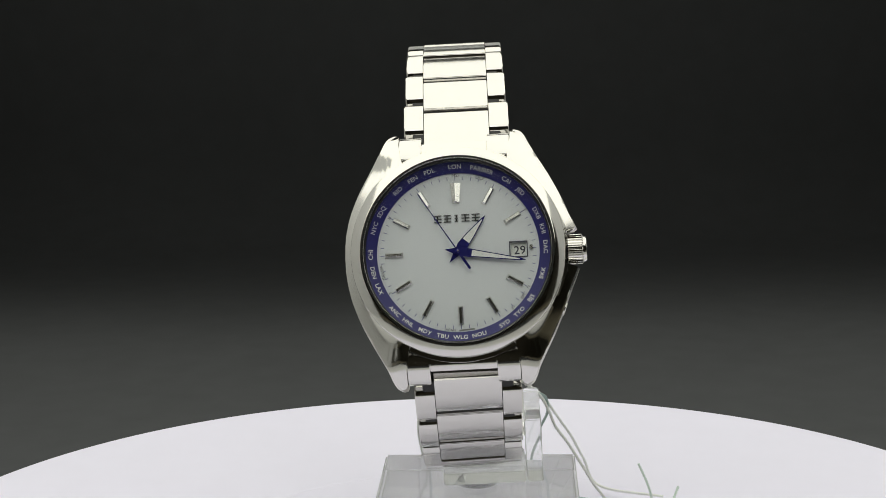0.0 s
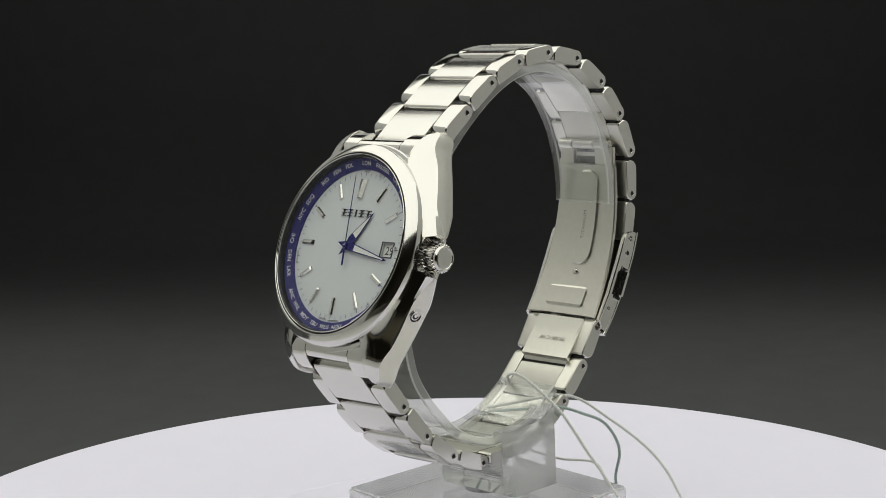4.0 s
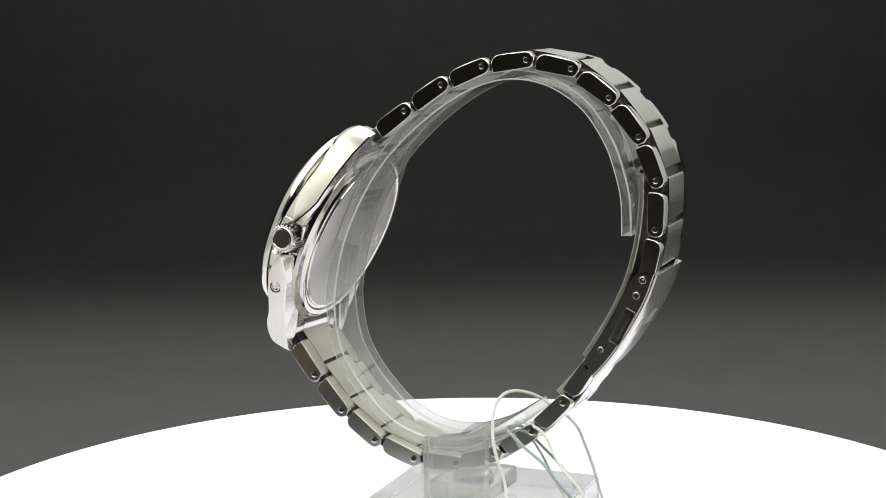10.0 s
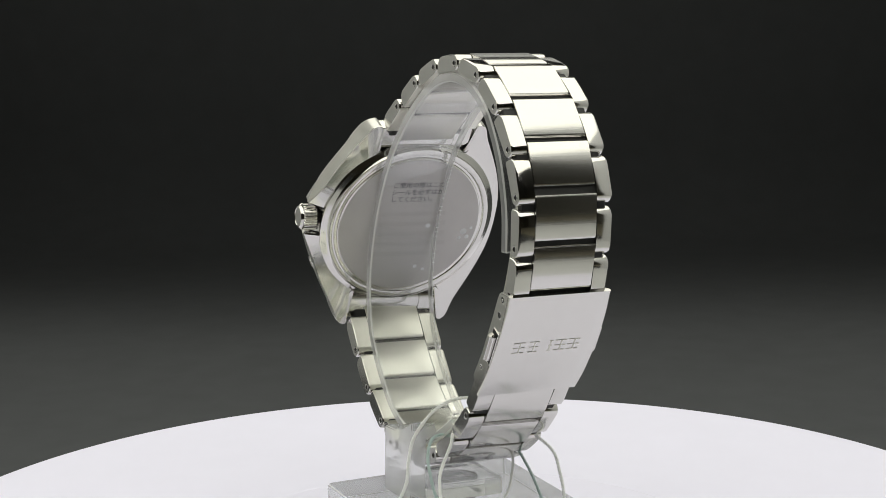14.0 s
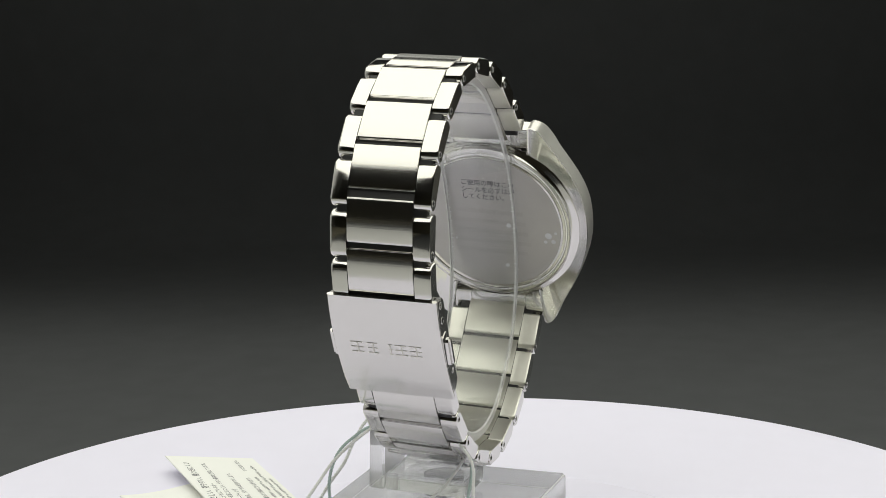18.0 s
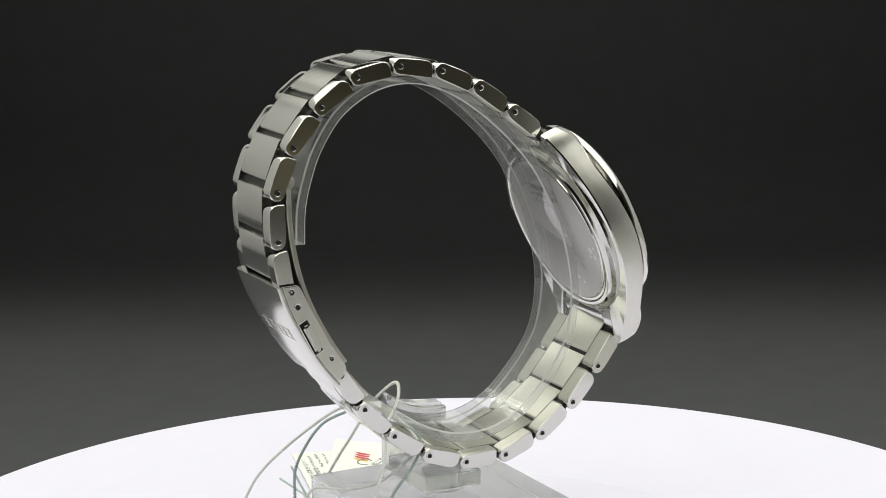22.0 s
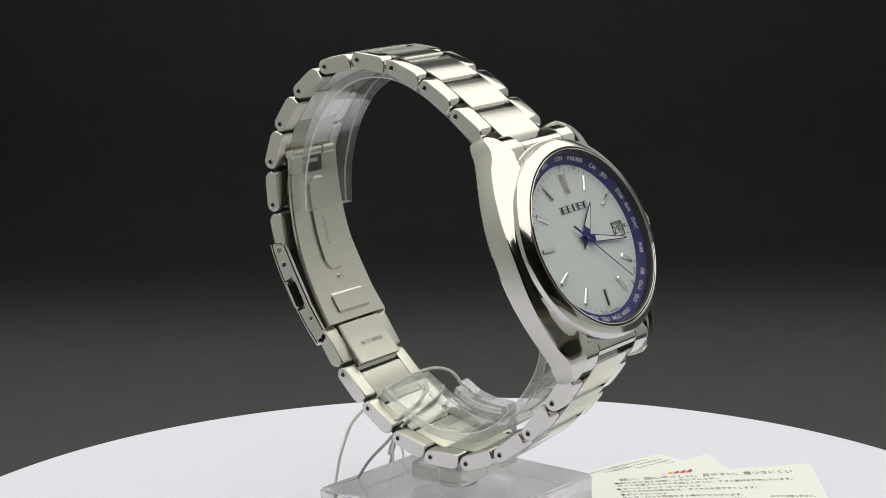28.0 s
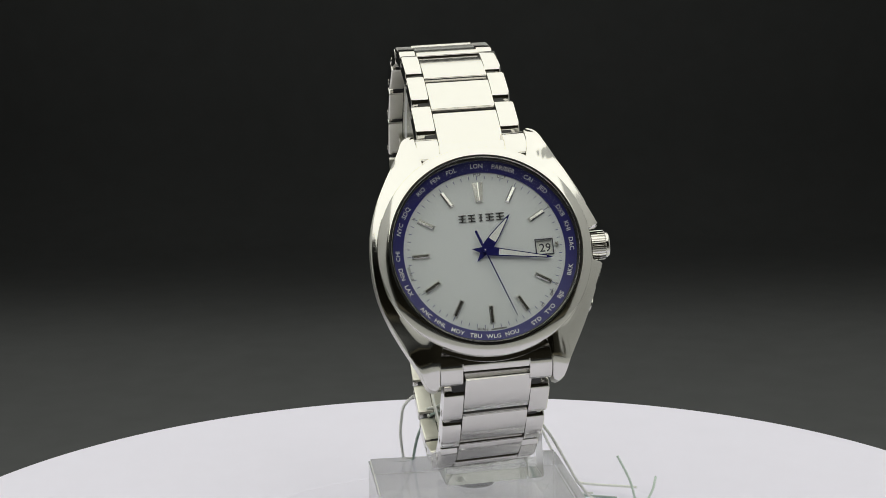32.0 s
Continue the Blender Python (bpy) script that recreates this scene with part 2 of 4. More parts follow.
# unseen white light tent round the turntable, open in front and low at the back
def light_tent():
    ob = empty("light_tent", Matrix(), "unseen white fabric light tent, panels placed to shape light and reflections", "light tent")
    # back flap and corners: added to dim the cloth and brighten link reflections
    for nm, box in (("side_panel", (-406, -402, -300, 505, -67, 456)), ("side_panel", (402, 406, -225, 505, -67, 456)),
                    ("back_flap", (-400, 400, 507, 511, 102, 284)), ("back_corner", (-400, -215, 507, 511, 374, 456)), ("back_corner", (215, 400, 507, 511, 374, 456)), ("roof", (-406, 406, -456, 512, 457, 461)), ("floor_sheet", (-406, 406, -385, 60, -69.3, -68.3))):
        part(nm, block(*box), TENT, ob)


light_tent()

TURNING = []


# ---- turntable ----
def turntable():
    ob = empty("turntable", mm(0, 0, -68.2), "round white motorised turntable on a dark cloth", "turntable")
    up = mm(0, 0, 68.2)
    part("platter", lathe([(0, 0), (54.0, 0), (54.4, 0), (54.6, 0), (55.0, -0.12), (55.4, -0.12), (55.8, 0), (56.0, 0), (56.4, 0), (120.8, 0), (121.2, 0), (121.4, 0), (122.1, -0.2), (122.5, -0.8), (122.5, -5.2), (122.1, -5.8), (121.4, -6), (0, -6)], 256), PLATE, ob, "smooth white round platter", up)
    part("drum", lathe([(0, -6.2), (98, -6.2), (100, -8), (104, -64), (103, -67.9), (0, -67.9)], 128), BASE_DARK, ob, "dark plastic drum under the platter", up)
    TURNING.append(ob)


turntable()

# ---- the watch: its own space, x across the band towards the crown ----
EX = Vector((0.983078, 0.179612, 0.036025)).normalized()
EZ = (Vector((0, 0, 1)) - EX * EX.z).normalized()
EY = EZ.cross(EX)
WATCH = Matrix.Translation((Vector((-1.2825, -0.2343, 122.253)) - EZ * 122.3) * MM) @ Matrix((EX, EY, EZ)).transposed().to_4x4()
# head space: x towards 3 o'clock, y towards 12, z out of the dial
HX, HU, HN = Vector((0.999352, -0.033102, 0.014165)), Vector((0, 0.393402, 0.919367)), Vector((-0.036005, -0.918771, 0.393147))
HC = Vector((-0.62, -29.94, 67.69)) - HU * 0.3
HEAD = Matrix.Translation(HC * MM) @ Matrix((HX, HU, HN)).transposed().to_4x4()

watch = empty("wrist_watch", WATCH, "silver titanium wrist watch, white dial, blue ring, on a clear stand", "watch")
TURNING.append(watch)


def dial_angle(a, r, z, spin=True):
    """The pose at clock angle a (degrees from 12) and radius r in head space."""
    m = HEAD @ Matrix.Rotation(radians(-a), 4, "Z") @ mm(0, r, z)
    return m if spin else m @ Matrix.Rotation(math.pi, 4, "Z")


def case_outline(hip, knee, end):
    """The case's plan as (x, y, angle on the bezel): its right upper quarter from 12 o'clock to the crown."""
    root = [(0, 18.4, 0), (2.4, 18.3, 7), (4.8, 17.8, 14), (7.2, 17.0, 20), (9.0, 16.4, 24.5), (9.8, 16.4, 26.5), (10.1, 16.9, 28), (10.15, 18.8, 29), (10.15, 20.5, 29.7), (10.15, 22.2, 30.4), (10.2, 23.0, 31.2), (10.5, 23.45, 32)]
    side = smooth_path([(11.1, 23.6, 33), (12.1, 23.1, 34.5), (12.8, 22.0, 37), (13.6, 20.1, 40.5), (15.0, 17.5, 45.5), (16.6, 14.5, 51.5), (18.1, 11.3, 58.5), (*hip, 67), (*knee, 75.5), (*end, 78.5)], 0.75)
    return root + [tuple(p) for p in side]


def watch_case():
    def drop(a):
        t = min(1.0, max(0.0, a - 17.5) / 6.75)
        return 6.8 * (1 - math.sqrt(1 - t * t))

    def top(x, y):
        """The polished shoulder: it falls away from the bezel and from the lugs' inner edges."""
        a = abs(y)
        ref = 10.2 + 8.55 * max(0.0, 1 - (a / 17.5) ** 2) ** 1.3
        u = abs(x) - ref
        return -0.84 - 0.0014 * y * y - drop(a) - 0.25 * (u + math.sqrt(u * u + 0.7))

    def front(f, y, side):
        near = max(0.0, 1 - (abs(y) - 3.6) / 5.5) if side else 0.0
        return f - 0.16 - 1.7 * near ** 1.4

    def back(y, side):
        a = abs(y)
        near = max(0.0, 1 - (a - 3.6) / 5.0) if side else 0.0
        return -6.45 - 0.0042 * a * a - 0.12 * max(0, a - 19) + 1.75 * near ** 1.3

    half = case_outline((19.6, 7.8), (20.75, 5.2), (21.2, 4.1))
    plain_half = case_outline((19.35, 7.8), (19.95, 5.2), (20.15, 3.9))
    crown = [(21.35, 3.7, 79.6), (20.9, 3.3, 80.5), (19.6, 2.95, 82), (19.25, 1.6, 86), (19.25, 0, 90), (19.25, -1.6, 94), (19.6, -2.95, 98), (20.9, -3.3, 99.5), (21.35, -3.7, 100.4)]
    left_mid = [(-20.3, -2.4, 263), (-20.37, 0, 270), (-20.3, 2.4, 277)]
    loop = half + crown + [(x, -y, 180 - a) for x, y, a in half[:0:-1]] + [(0, -18.4, 180)]
    loop += [(-x, -y, 180 + a) for x, y, a in plain_half[1:]] + left_mid + [(-x, y, 360 - a) for x, y, a in plain_half[:0:-1]]
    bm, flank = bmesh.new(), bmesh.new()
    rings = [[] for _ in range(13)]
    n = len(loop)
    flank_rings = [[], [], [], []]
    for i, (x, y, a) in enumerate(loop):
        px, py = loop[i - 1][:2]
        qx, qy = loop[(i + 1) % n][:2]
        d = Vector((qx - px, qy - py)).normalized()
        inn = Vector((d.y, -d.x))
        side = x > 0
        k = back(y, side)
        s, c = math.sin(radians(a)), math.cos(radians(a))
        inner = abs(x) < 10.55 and abs(y) > 16
        gap = abs(x) < 10.0 and abs(y) > 16
        w = 0.14 if inner else 0.2
        e = Vector((x + inn.x * w, y + inn.y * w))
        f = max(-2.0 if gap else top(e.x, e.y), k + 1.05)
        g = f - 0.16 if inner else max(front(f, y, side), k + 0.85)
        r1 = 17.6 if gap else 18.75
        slope = []
        for t in (0.2, 0.4, 0.6, 0.8, 0.93):
            q = Vector((r1 * s, r1 * c)).lerp(e, t)
            slope.append((q.x, q.y, -2.0 if gap else max(back(q.y, False) + 1.05, top(q.x, q.y))))
        pts = [(16.4 * s, 16.4 * c, -0.95), (r1 * s, r1 * c, -0.95 if not gap else -2.0)] + slope + [(e.x, e.y, f), (x, y, g), (x, y, k + 0.3), (x + inn.x * 0.4 * w, y + inn.y * 0.4 * w, k), (17.3 * s, 17.3 * c, -7.0), (16.5 * s, 16.5 * c, -7.2)]
        for ring, p in zip(rings, pts):
            ring.append(bm.verts.new(p))
        for ring, t in zip(flank_rings, (0.0, 0.33, 0.67, 1.0)):
            out = 0.0 if t in (0.0, 1.0) or inner else 0.10
            p0, p1 = pts[8], pts[9]
            ring.append(flank.verts.new((p0[0] + (p1[0] - p0[0]) * t - inn.x * out, p0[1] + (p1[1] - p0[1]) * t - inn.y * out, p0[2] + (p1[2] - p0[2]) * t)))
    for m, (a, b) in enumerate(zip(rings, rings[1:])):
        if m == 8:
            continue
        for i in range(n):
            j = (i + 1) % n
            bm.faces.new((a[i], a[j], b[j], b[i]))
    for a, b in zip(flank_rings, flank_rings[1:]):
        for i in range(n):
            j = (i + 1) % n
            flank.faces.new((a[i], a[j], b[j], b[i]))
    case = part("case", bm, POLISH, watch, "polished titanium case with slim curved lugs", HEAD, 24)
    part("flank", flank, FLANK, case, "satin-brushed flank of the case", Matrix(), 40)
    bez = [(17.22, -0.9), (17.22, 1.46), (17.3, 1.54), (17.45, 1.5), (18.9, 0.45), (19.08, 0.28), (19.15, 0.1), (19.16, -0.72), (19.08, -0.82), (18.35, -0.86), (18.2, -1.3), (17.3, -1.3), (17.22, -0.9)]
    part("bezel", lathe(bez, 160), POLISH, watch, "wide polished sloping bezel", HEAD, 25)
    part("gasket", lathe([(16.5, -0.6), (17.2, -0.6), (17.2, 1.3), (17.0, 1.36), (16.5, 1.1), (16.5, -0.6)], 128), GAP, watch, "black gasket round the glass", HEAD)
    part("inner_rim", lathe([(16.74, 1.1), (16.74, 1.52), (16.8, 1.6), (16.9, 1.6), (16.96, 1.52), (16.96, 1.1), (16.74, 1.1)], 128), POLISH, watch, "thin polished rim round the glass", HEAD)
    part("crystal", lathe([(0, 2.0), (15.6, 1.98), (16.2, 1.9), (16.66, 1.45), (16.68, 1.2), (0, 1.25)], 128), CRYSTAL, watch, "clear flat watch glass", HEAD)
    back_prof = [(0, -8.45), (15.55, -8.45), (15.7, -8.38), (15.8, -8.15), (16.25, -8.15), (16.35, -8.3), (16.5, -8.38), (17.25, -8.4), (17.5, -8.36), (17.75, -7.95), (17.95, -7.75), (18.75, -7.5), (18.95, -7.3), (18.95, -6.6), (0, -6.6)]
    cb = part("case_back", lathe(back_prof, 128), POLISH, watch, "polished screw-down case back under a film sticker", HEAD)
    part("sticker", lathe([(0, -8.53), (15.4, -8.53), (15.4, -8.47), (0, -8.47)], 96), STICKER, cb, "grey protective film sticker", Matrix())
    flip = Matrix.Rotation(math.pi, 4, "Y")
    for i, line in enumerate(("ご使用の際はこの", "シールを必ずはが", "してください。")):
        part("lettering", letters(line, 1.45, 0.01, "LEFT"), INK, cb, "", mm(5.4, 9.4 - 1.65 * i, -8.56) @ flip)
    rng = random.Random(5)
    for i in range(5):
        w = rng.uniform(5, 9)
        part("engraved_line", block(-w, w, 2.2 - i * 2.4, 3.2 - i * 2.4, -8.56, -8.545), plain_sticker_line, cb, "", Matrix())
    for x, y, r in ((-12.6, -2.0, 0.75), (-13.6, -3.3, 0.5), (-11.9, -3.5, 0.4), (-14.2, -1.2, 0.35), (-4.2, -0.2, 0.6), (-3.1, -10.2, 0.45), (-5.0, -11.0, 0.4), (7.6, -4.5, 0.35)):
        part("bubble", lathe([(0, -8.60), (r * 0.7, -8.57), (r, -8.54), (0, -8.53)], 12), PRINT, cb, "", mm(x, y, 0))
    # crown with its fluted rim
    bm = bmesh.new()
    teeth, prof = 26, [(-0.8, 2.1), (-0.5, 2.58), (2.0, 2.58), (2.25, 2.2)]
    rings = []
    for x, r in prof:
        rings.append([bm.verts.new((x, (r + (0.13 if k % 4 in (1, 2) else -0.13)) * math.cos(2 * math.pi * k / (teeth * 4)), (r + (0.13 if k % 4 in (1, 2) else -0.13)) * math.sin(2 * math.pi * k / (teeth * 4)))) for k in range(teeth * 4)])
    for a, b in zip(rings, rings[1:]):
        for k in range(len(a)):
            j = (k + 1) % len(a)
            bm.faces.new((a[k], a[j], b[j], b[k]))
    bm.faces.new(rings[0])
    bm.faces.new(rings[-1])
    crown_ob = part("crown", bm, POLISH, watch, "fluted polished winding crown", HEAD @ mm(20.1, 0, -4.0))
    part("cap", lathe([(0, 2.75), (1.72, 2.75), (1.82, 2.87), (2.1, 2.81), (2.3, 2.5), (2.3, 2.1), (0, 2.1)], 48), POLISH, crown_ob, "", Matrix.Rotation(math.pi / 2, 4, "Y"))
    part("stem", lathe([(0, 0.2), (1.5, 0.2), (1.5, -1.6), (0, -1.6)], 32), GAP, crown_ob, "", Matrix.Rotation(math.pi / 2, 4, "Y"))
    # recessed setting button on the flank below the crown
    bt = HEAD @ mm(18.42, -10.65, -4.5) @ Matrix.Rotation(radians(-21), 4, "Z") @ Matrix.Rotation(math.pi / 2, 4, "Y")
    but = part("setting_button", lathe([(0, 0.25), (0.28, 0.25), (0.34, 0.15), (0.36, -0.3), (0, -0.3)], 24), POLISH, watch, "small recessed setting button", bt)
    for r0, r1, up in ((0.62, 0.86, 0.16), (1.14, 1.32, 0.2)):
        part("rim", lathe([(r0, -0.3), (r0, up - 0.06), (r0 + 0.06, up), (r1 - 0.06, up), (r1, up - 0.06), (r1, -0.3), (r0, -0.3)], 40), POLISH, but, "", Matrix())
    # Dark ring painted as the shade round the sunk button.
    part("recess", lathe([(0.34, 0.07), (1.15, 0.07), (1.15, -0.25), (0.34, -0.25), (0.34, 0.07)], 32), GAP, but, "", Matrix())


plain_sticker_line = plain("faint_engraving", (0.475, 0.46, 0.45), 0.32, 0.35)
watch_case()


# ---- dial, ring, indices, hands ----
def pierced_disc(radius, box, top, low):
    """A disc with a rectangular opening, with thickness."""
    bm = bmesh.new()
    x0, x1, y0, y1 = box
    outer = [(radius * math.cos(2 * math.pi * k / 128), radius * math.sin(2 * math.pi * k / 128)) for k in range(128)]
    hole = [(x0, y0), (x1, y0), (x1, y1), (x0, y1)]
    levels = []
    for z in (top, low):
        loops = [[bm.verts.new((x, y, z)) for x, y in pts] for pts in (outer, hole)]
        edges = [bm.edges.new((loop[k], loop[(k + 1) % len(loop)])) for loop in loops for k in range(len(loop))]
        bmesh.ops.triangle_fill(bm, use_beauty=True, edges=edges)
        levels.append(loops)
    for a, b in zip(*levels):
        for k in range(len(a)):
            j = (k + 1) % len(a)
            bm.faces.new((a[k], a[j], b[j], b[k]))
    return bm


def watch_dial():
    part("dial", pierced_disc(14.75, (9.42, 12.18, -1.31, 1.11), -1.0, -1.22), DIAL, watch, "pearl white dial", HEAD)
    ring = part("city_ring", lathe([(14.55, -0.75), (14.6, -0.68), (16.5, -0.05), (16.5, -1.3), (14.55, -1.3), (14.55, -0.75)], 160), BLUE, watch, "deep blue ring with city codes", HEAD)
    inv = HEAD.inverted()
    cities = [("LON", 0.4), ("PAR/BER", 18.4), ("CAI", 36.3), ("JED", 48.6), ("DXB", 66.7), ("KHI", 78.0), ("DAC", 90.2), ("BKK", 108.0), ("BJS", 126.2), ("TYO", 138.1), ("SYD", 150.3),
              ("NOU", 168.3), ("WLG", 180.5), ("TBU", 192.3), ("MDY", 204.6), ("HNL", 217.1), ("ANC", 228.5), ("LAX", 246.9), ("DEN", 258.5), ("CHI", 270.8), ("NYC", 288.9), ("SDQ", 300.8), ("RIO", 318.5), ("FEN", 331.0), ("PDL", 343.0)]
    tilt = Matrix.Rotation(radians(18), 4, "X")
    for name, a in cities:
        inward = 95 < a < 265
        m = inv @ dial_angle(a, 15.58, -0.30)
        m = m @ tilt @ (Matrix.Rotation(math.pi, 4, "Z") if inward else Matrix())
        bm = letters(name, 1.14, 0.012, spacing=1.02, bold=0.012)
        if len(name) > 3:
            for v in bm.verts:
                t = v.co.x / 15.58
                r = 15.58 + v.co.y
                v.co.x, v.co.y = r * math.sin(t), r * math.cos(t) - 15.58
        part("lettering", bm, PRINT, ring, "", m)
    for i in range(60):
        long = i % 5 == 0
        part("minute_mark", block(-0.055, 0.055, 13.35 if not long else 13.2, 13.95, -0.995, -0.985), TICK, watch, "", HEAD @ Matrix.Rotation(radians(-6 * i), 4, "Z"))
    for text, a, r, flipit, s in (("MSF", 0.6, 14.15, False, 0.85), ("DCF", 18.6, 14.15, False, 0.85), ("Y", 60, 14.1, False, 0.75), ("H", 300, 13.95, False, 0.75), ("WWVB", 257.5, 14.05, True, 0.8),
                                  ("L", 241, 14.2, True, 0.75), ("N", 120, 14.15, True, 0.75), ("BPC", 127, 14.15, True, 0.8), ("JJY", 138.5, 14.15, True, 0.8), ("JAPAN", 188, 14.2, True, 0.72)):
        part("lettering", letters(text, s, 0.006), INK, watch, "", dial_angle(a, r, -0.985, not flipit))
    part("printed_line", block(-1.4, 1.4, 14.05, 14.35, -0.995, -0.985), GREY_INK, watch, "", HEAD @ Matrix.Rotation(radians(-176), 4, "Z"))
    # applied indices: faceted batons
    def baton(r0, r1, w0, w1, h, flat=0.5):
        bm = bmesh.new()
        lo = [bm.verts.new((x, y, -1.0)) for x, y in ((-w0, r0), (w0, r0), (w1, r1), (-w1, r1))]
        mid = [bm.verts.new((x, y, -1.0 + z)) for x, y, z in ((-w0, r0 + 0.12, h * 0.55), (w0, r0 + 0.12, h * 0.55), (w1, r1, h * 0.2), (-w1, r1, h * 0.2))]
        hi = [bm.verts.new((x, y, -1.0 + z)) for x, y, z in ((-w0 * flat, r0 + 0.34, h), (w0 * flat, r0 + 0.34, h), (w1 * flat, r1 - 0.08, h * 0.66), (-w1 * flat, r1 - 0.08, h * 0.66))]
        bm.faces.new(hi)
        for p, q in ((lo, mid), (mid, hi)):
            for a in range(4):
                b = (a + 1) % 4
                bm.faces.new((p[a], p[b], q[b], q[a]))
        return bm
    for k in range(12):
        if k == 3:
            continue
        bm = baton(8.9, 12.75, 0.6, 1.0, 0.6, 0.12) if k == 0 else baton(9.8, 13.1, 0.42, 0.46, 0.5)
        part("hour_index", bm, APPLIED, watch, "", HEAD @ Matrix.Rotation(radians(-30 * k), 4, "Z"), 10)
    part("hour_index", block(12.75, 13.35, -0.36, 0.36, -1.0, -0.55, 0.06), APPLIED, watch, "", HEAD @ mm(0, 0.2, 0))
    # date window
    bm = bmesh.new()
    for x0, x1, y0, y1 in ((9.15, 12.45, 1.2, 1.38), (9.15, 12.45, -1.58, -1.4), (9.15, 9.33, -1.4, 1.2), (12.27, 12.45, -1.4, 1.2)):
        block(x0, x1, y0, y1, -1.0, -0.86, 0, 1, bm)
    win = part("date_window", bm, INK, watch, "framed date window", HEAD)
    part("date_disc", block(7.6, 13.8, -2.4, 2.2, -1.5, -1.44), LUME, win, "white date disc below the dial", Matrix())
    part("lettering", letters("29", 2.15, 0.006, spacing=1.0, bold=0.02), INK, win, "", mm(11.0, -0.25, -1.43))
    # plain bars in place of the maker's mark
    for i in range(5):
        x = -4.05 + i * 1.72
        w = (1.35, 1.3, 0.6, 1.45, 1.45)[i]
        x += (0, 0, 0.25, -0.25, -0.1)[i]
        bm = bmesh.new()
        for y in (5.55, 6.13, 6.72):
            block(x, x + w, y, y + 0.11, -1.0, -0.78, 0.02, 1, bm)
        block(x + w * 0.38, x + w * 0.38 + 0.24, 5.55, 6.83, -1.0, -0.80, 0, 1, bm)
        part("raised_mark", bm, plain_mark, watch, "dark raised bar mark", HEAD)

    def hand(name, length, half, tail, z, lume0, lume1):
        out = [(0, length), (0.26, length - 1.1), (half * 0.86, 3.6), (half, 2.0), (half * 1.05, 1.2), (0.75, 0.5), (0.62, -0.4), (0, -tail), (-0.62, -0.4), (-0.75, 0.5), (-half * 1.05, 1.2), (-half, 2.0), (-half * 0.86, 3.6), (-0.26, length - 1.1)]
        ob = part(name, prism(out, z - 0.06, z + 0.06, "z", 0.02, 1), HAND, watch, "blued " + name.replace("_", " ") + " with white inlay", HEAD)
        def wide(r):
            if r < 3.6:
                return half - (r - 2.0) / 1.6 * half * 0.14
            return half * 0.86 + (0.26 - half * 0.86) * (r - 3.6) / (length - 4.7)
        l = [(w * max(0.03, wide(r) - 0.17), r) for w, rs in ((1, (lume0, 3.6, lume1)), (-1, (lume1, 3.6, lume0))) for r in rs]
        part("inlay", prism(l, z - 0.05, z + 0.072, "z"), LUME, ob, "white inlay", Matrix())
        return ob
    hour = hand("hour_hand", 8.3, 0.92, 2.5, -0.62, 2.4, 7.2)
    hour.matrix_basis = HEAD @ Matrix.Rotation(radians(-39.0), 4, "Z")
    minute = hand("minute_hand", 12.25, 0.78, 2.4, -0.38, 2.5, 11.1)
    minute.matrix_basis = HEAD @ Matrix.Rotation(radians(-100.4), 4, "Z")
    bm = prism([(-0.06, 13.0), (0.06, 13.0), (0.11, 0.6), (0.45, 0.25), (0.45, -0.25), (0.24, -0.7), (0.22, -3.8), (0.12, -3.95), (-0.12, -3.95), (-0.22, -3.8), (-0.24, -0.7), (-0.45, -0.25), (-0.45, 0.25), (-0.11, 0.6)], -0.20, -0.13, "z")
    sec = part("second_hand", bm, HAND, watch, "thin blued seconds hand", HEAD)
    part("hub", lathe([(0, 0.02), (0.32, 0.0), (0.42, -0.1), (0.42, -0.9), (0, -0.9)], 32), HAND, watch, "", HEAD)
    part("pin", lathe([(0, 0.06), (0.14, 0.05), (0.16, 0.0), (0, 0.0)], 16), APPLIED, watch, "", HEAD)
    return sec


plain_mark = plain("dark_mark", (0.10, 0.10, 0.10), 0.25, 0.9)
second_hand = watch_dial()

# ---- bracelet ----
UPPER = [(-14.1, 84.6), (-7.12, 89.85), (0.2, 94.87), (8.2, 98.36), (16.8, 99.64), (25.4, 98.05), (32.6, 92.95), (38.2, 86.01), (41.46, 78.1), (41.45, 69.17), (39.9, 60.6)]
LOWER = [(-31.9, 44.4), (-26.85, 37.5), (-21.14, 30.72), (-14.22, 25.25), (-5.97, 22.07), (2.75, 21.93), (10.8, 24.45), (18.25, 29.46), (24.42, 35.6), (29.3, 42.95)]
PITCH = 8.75


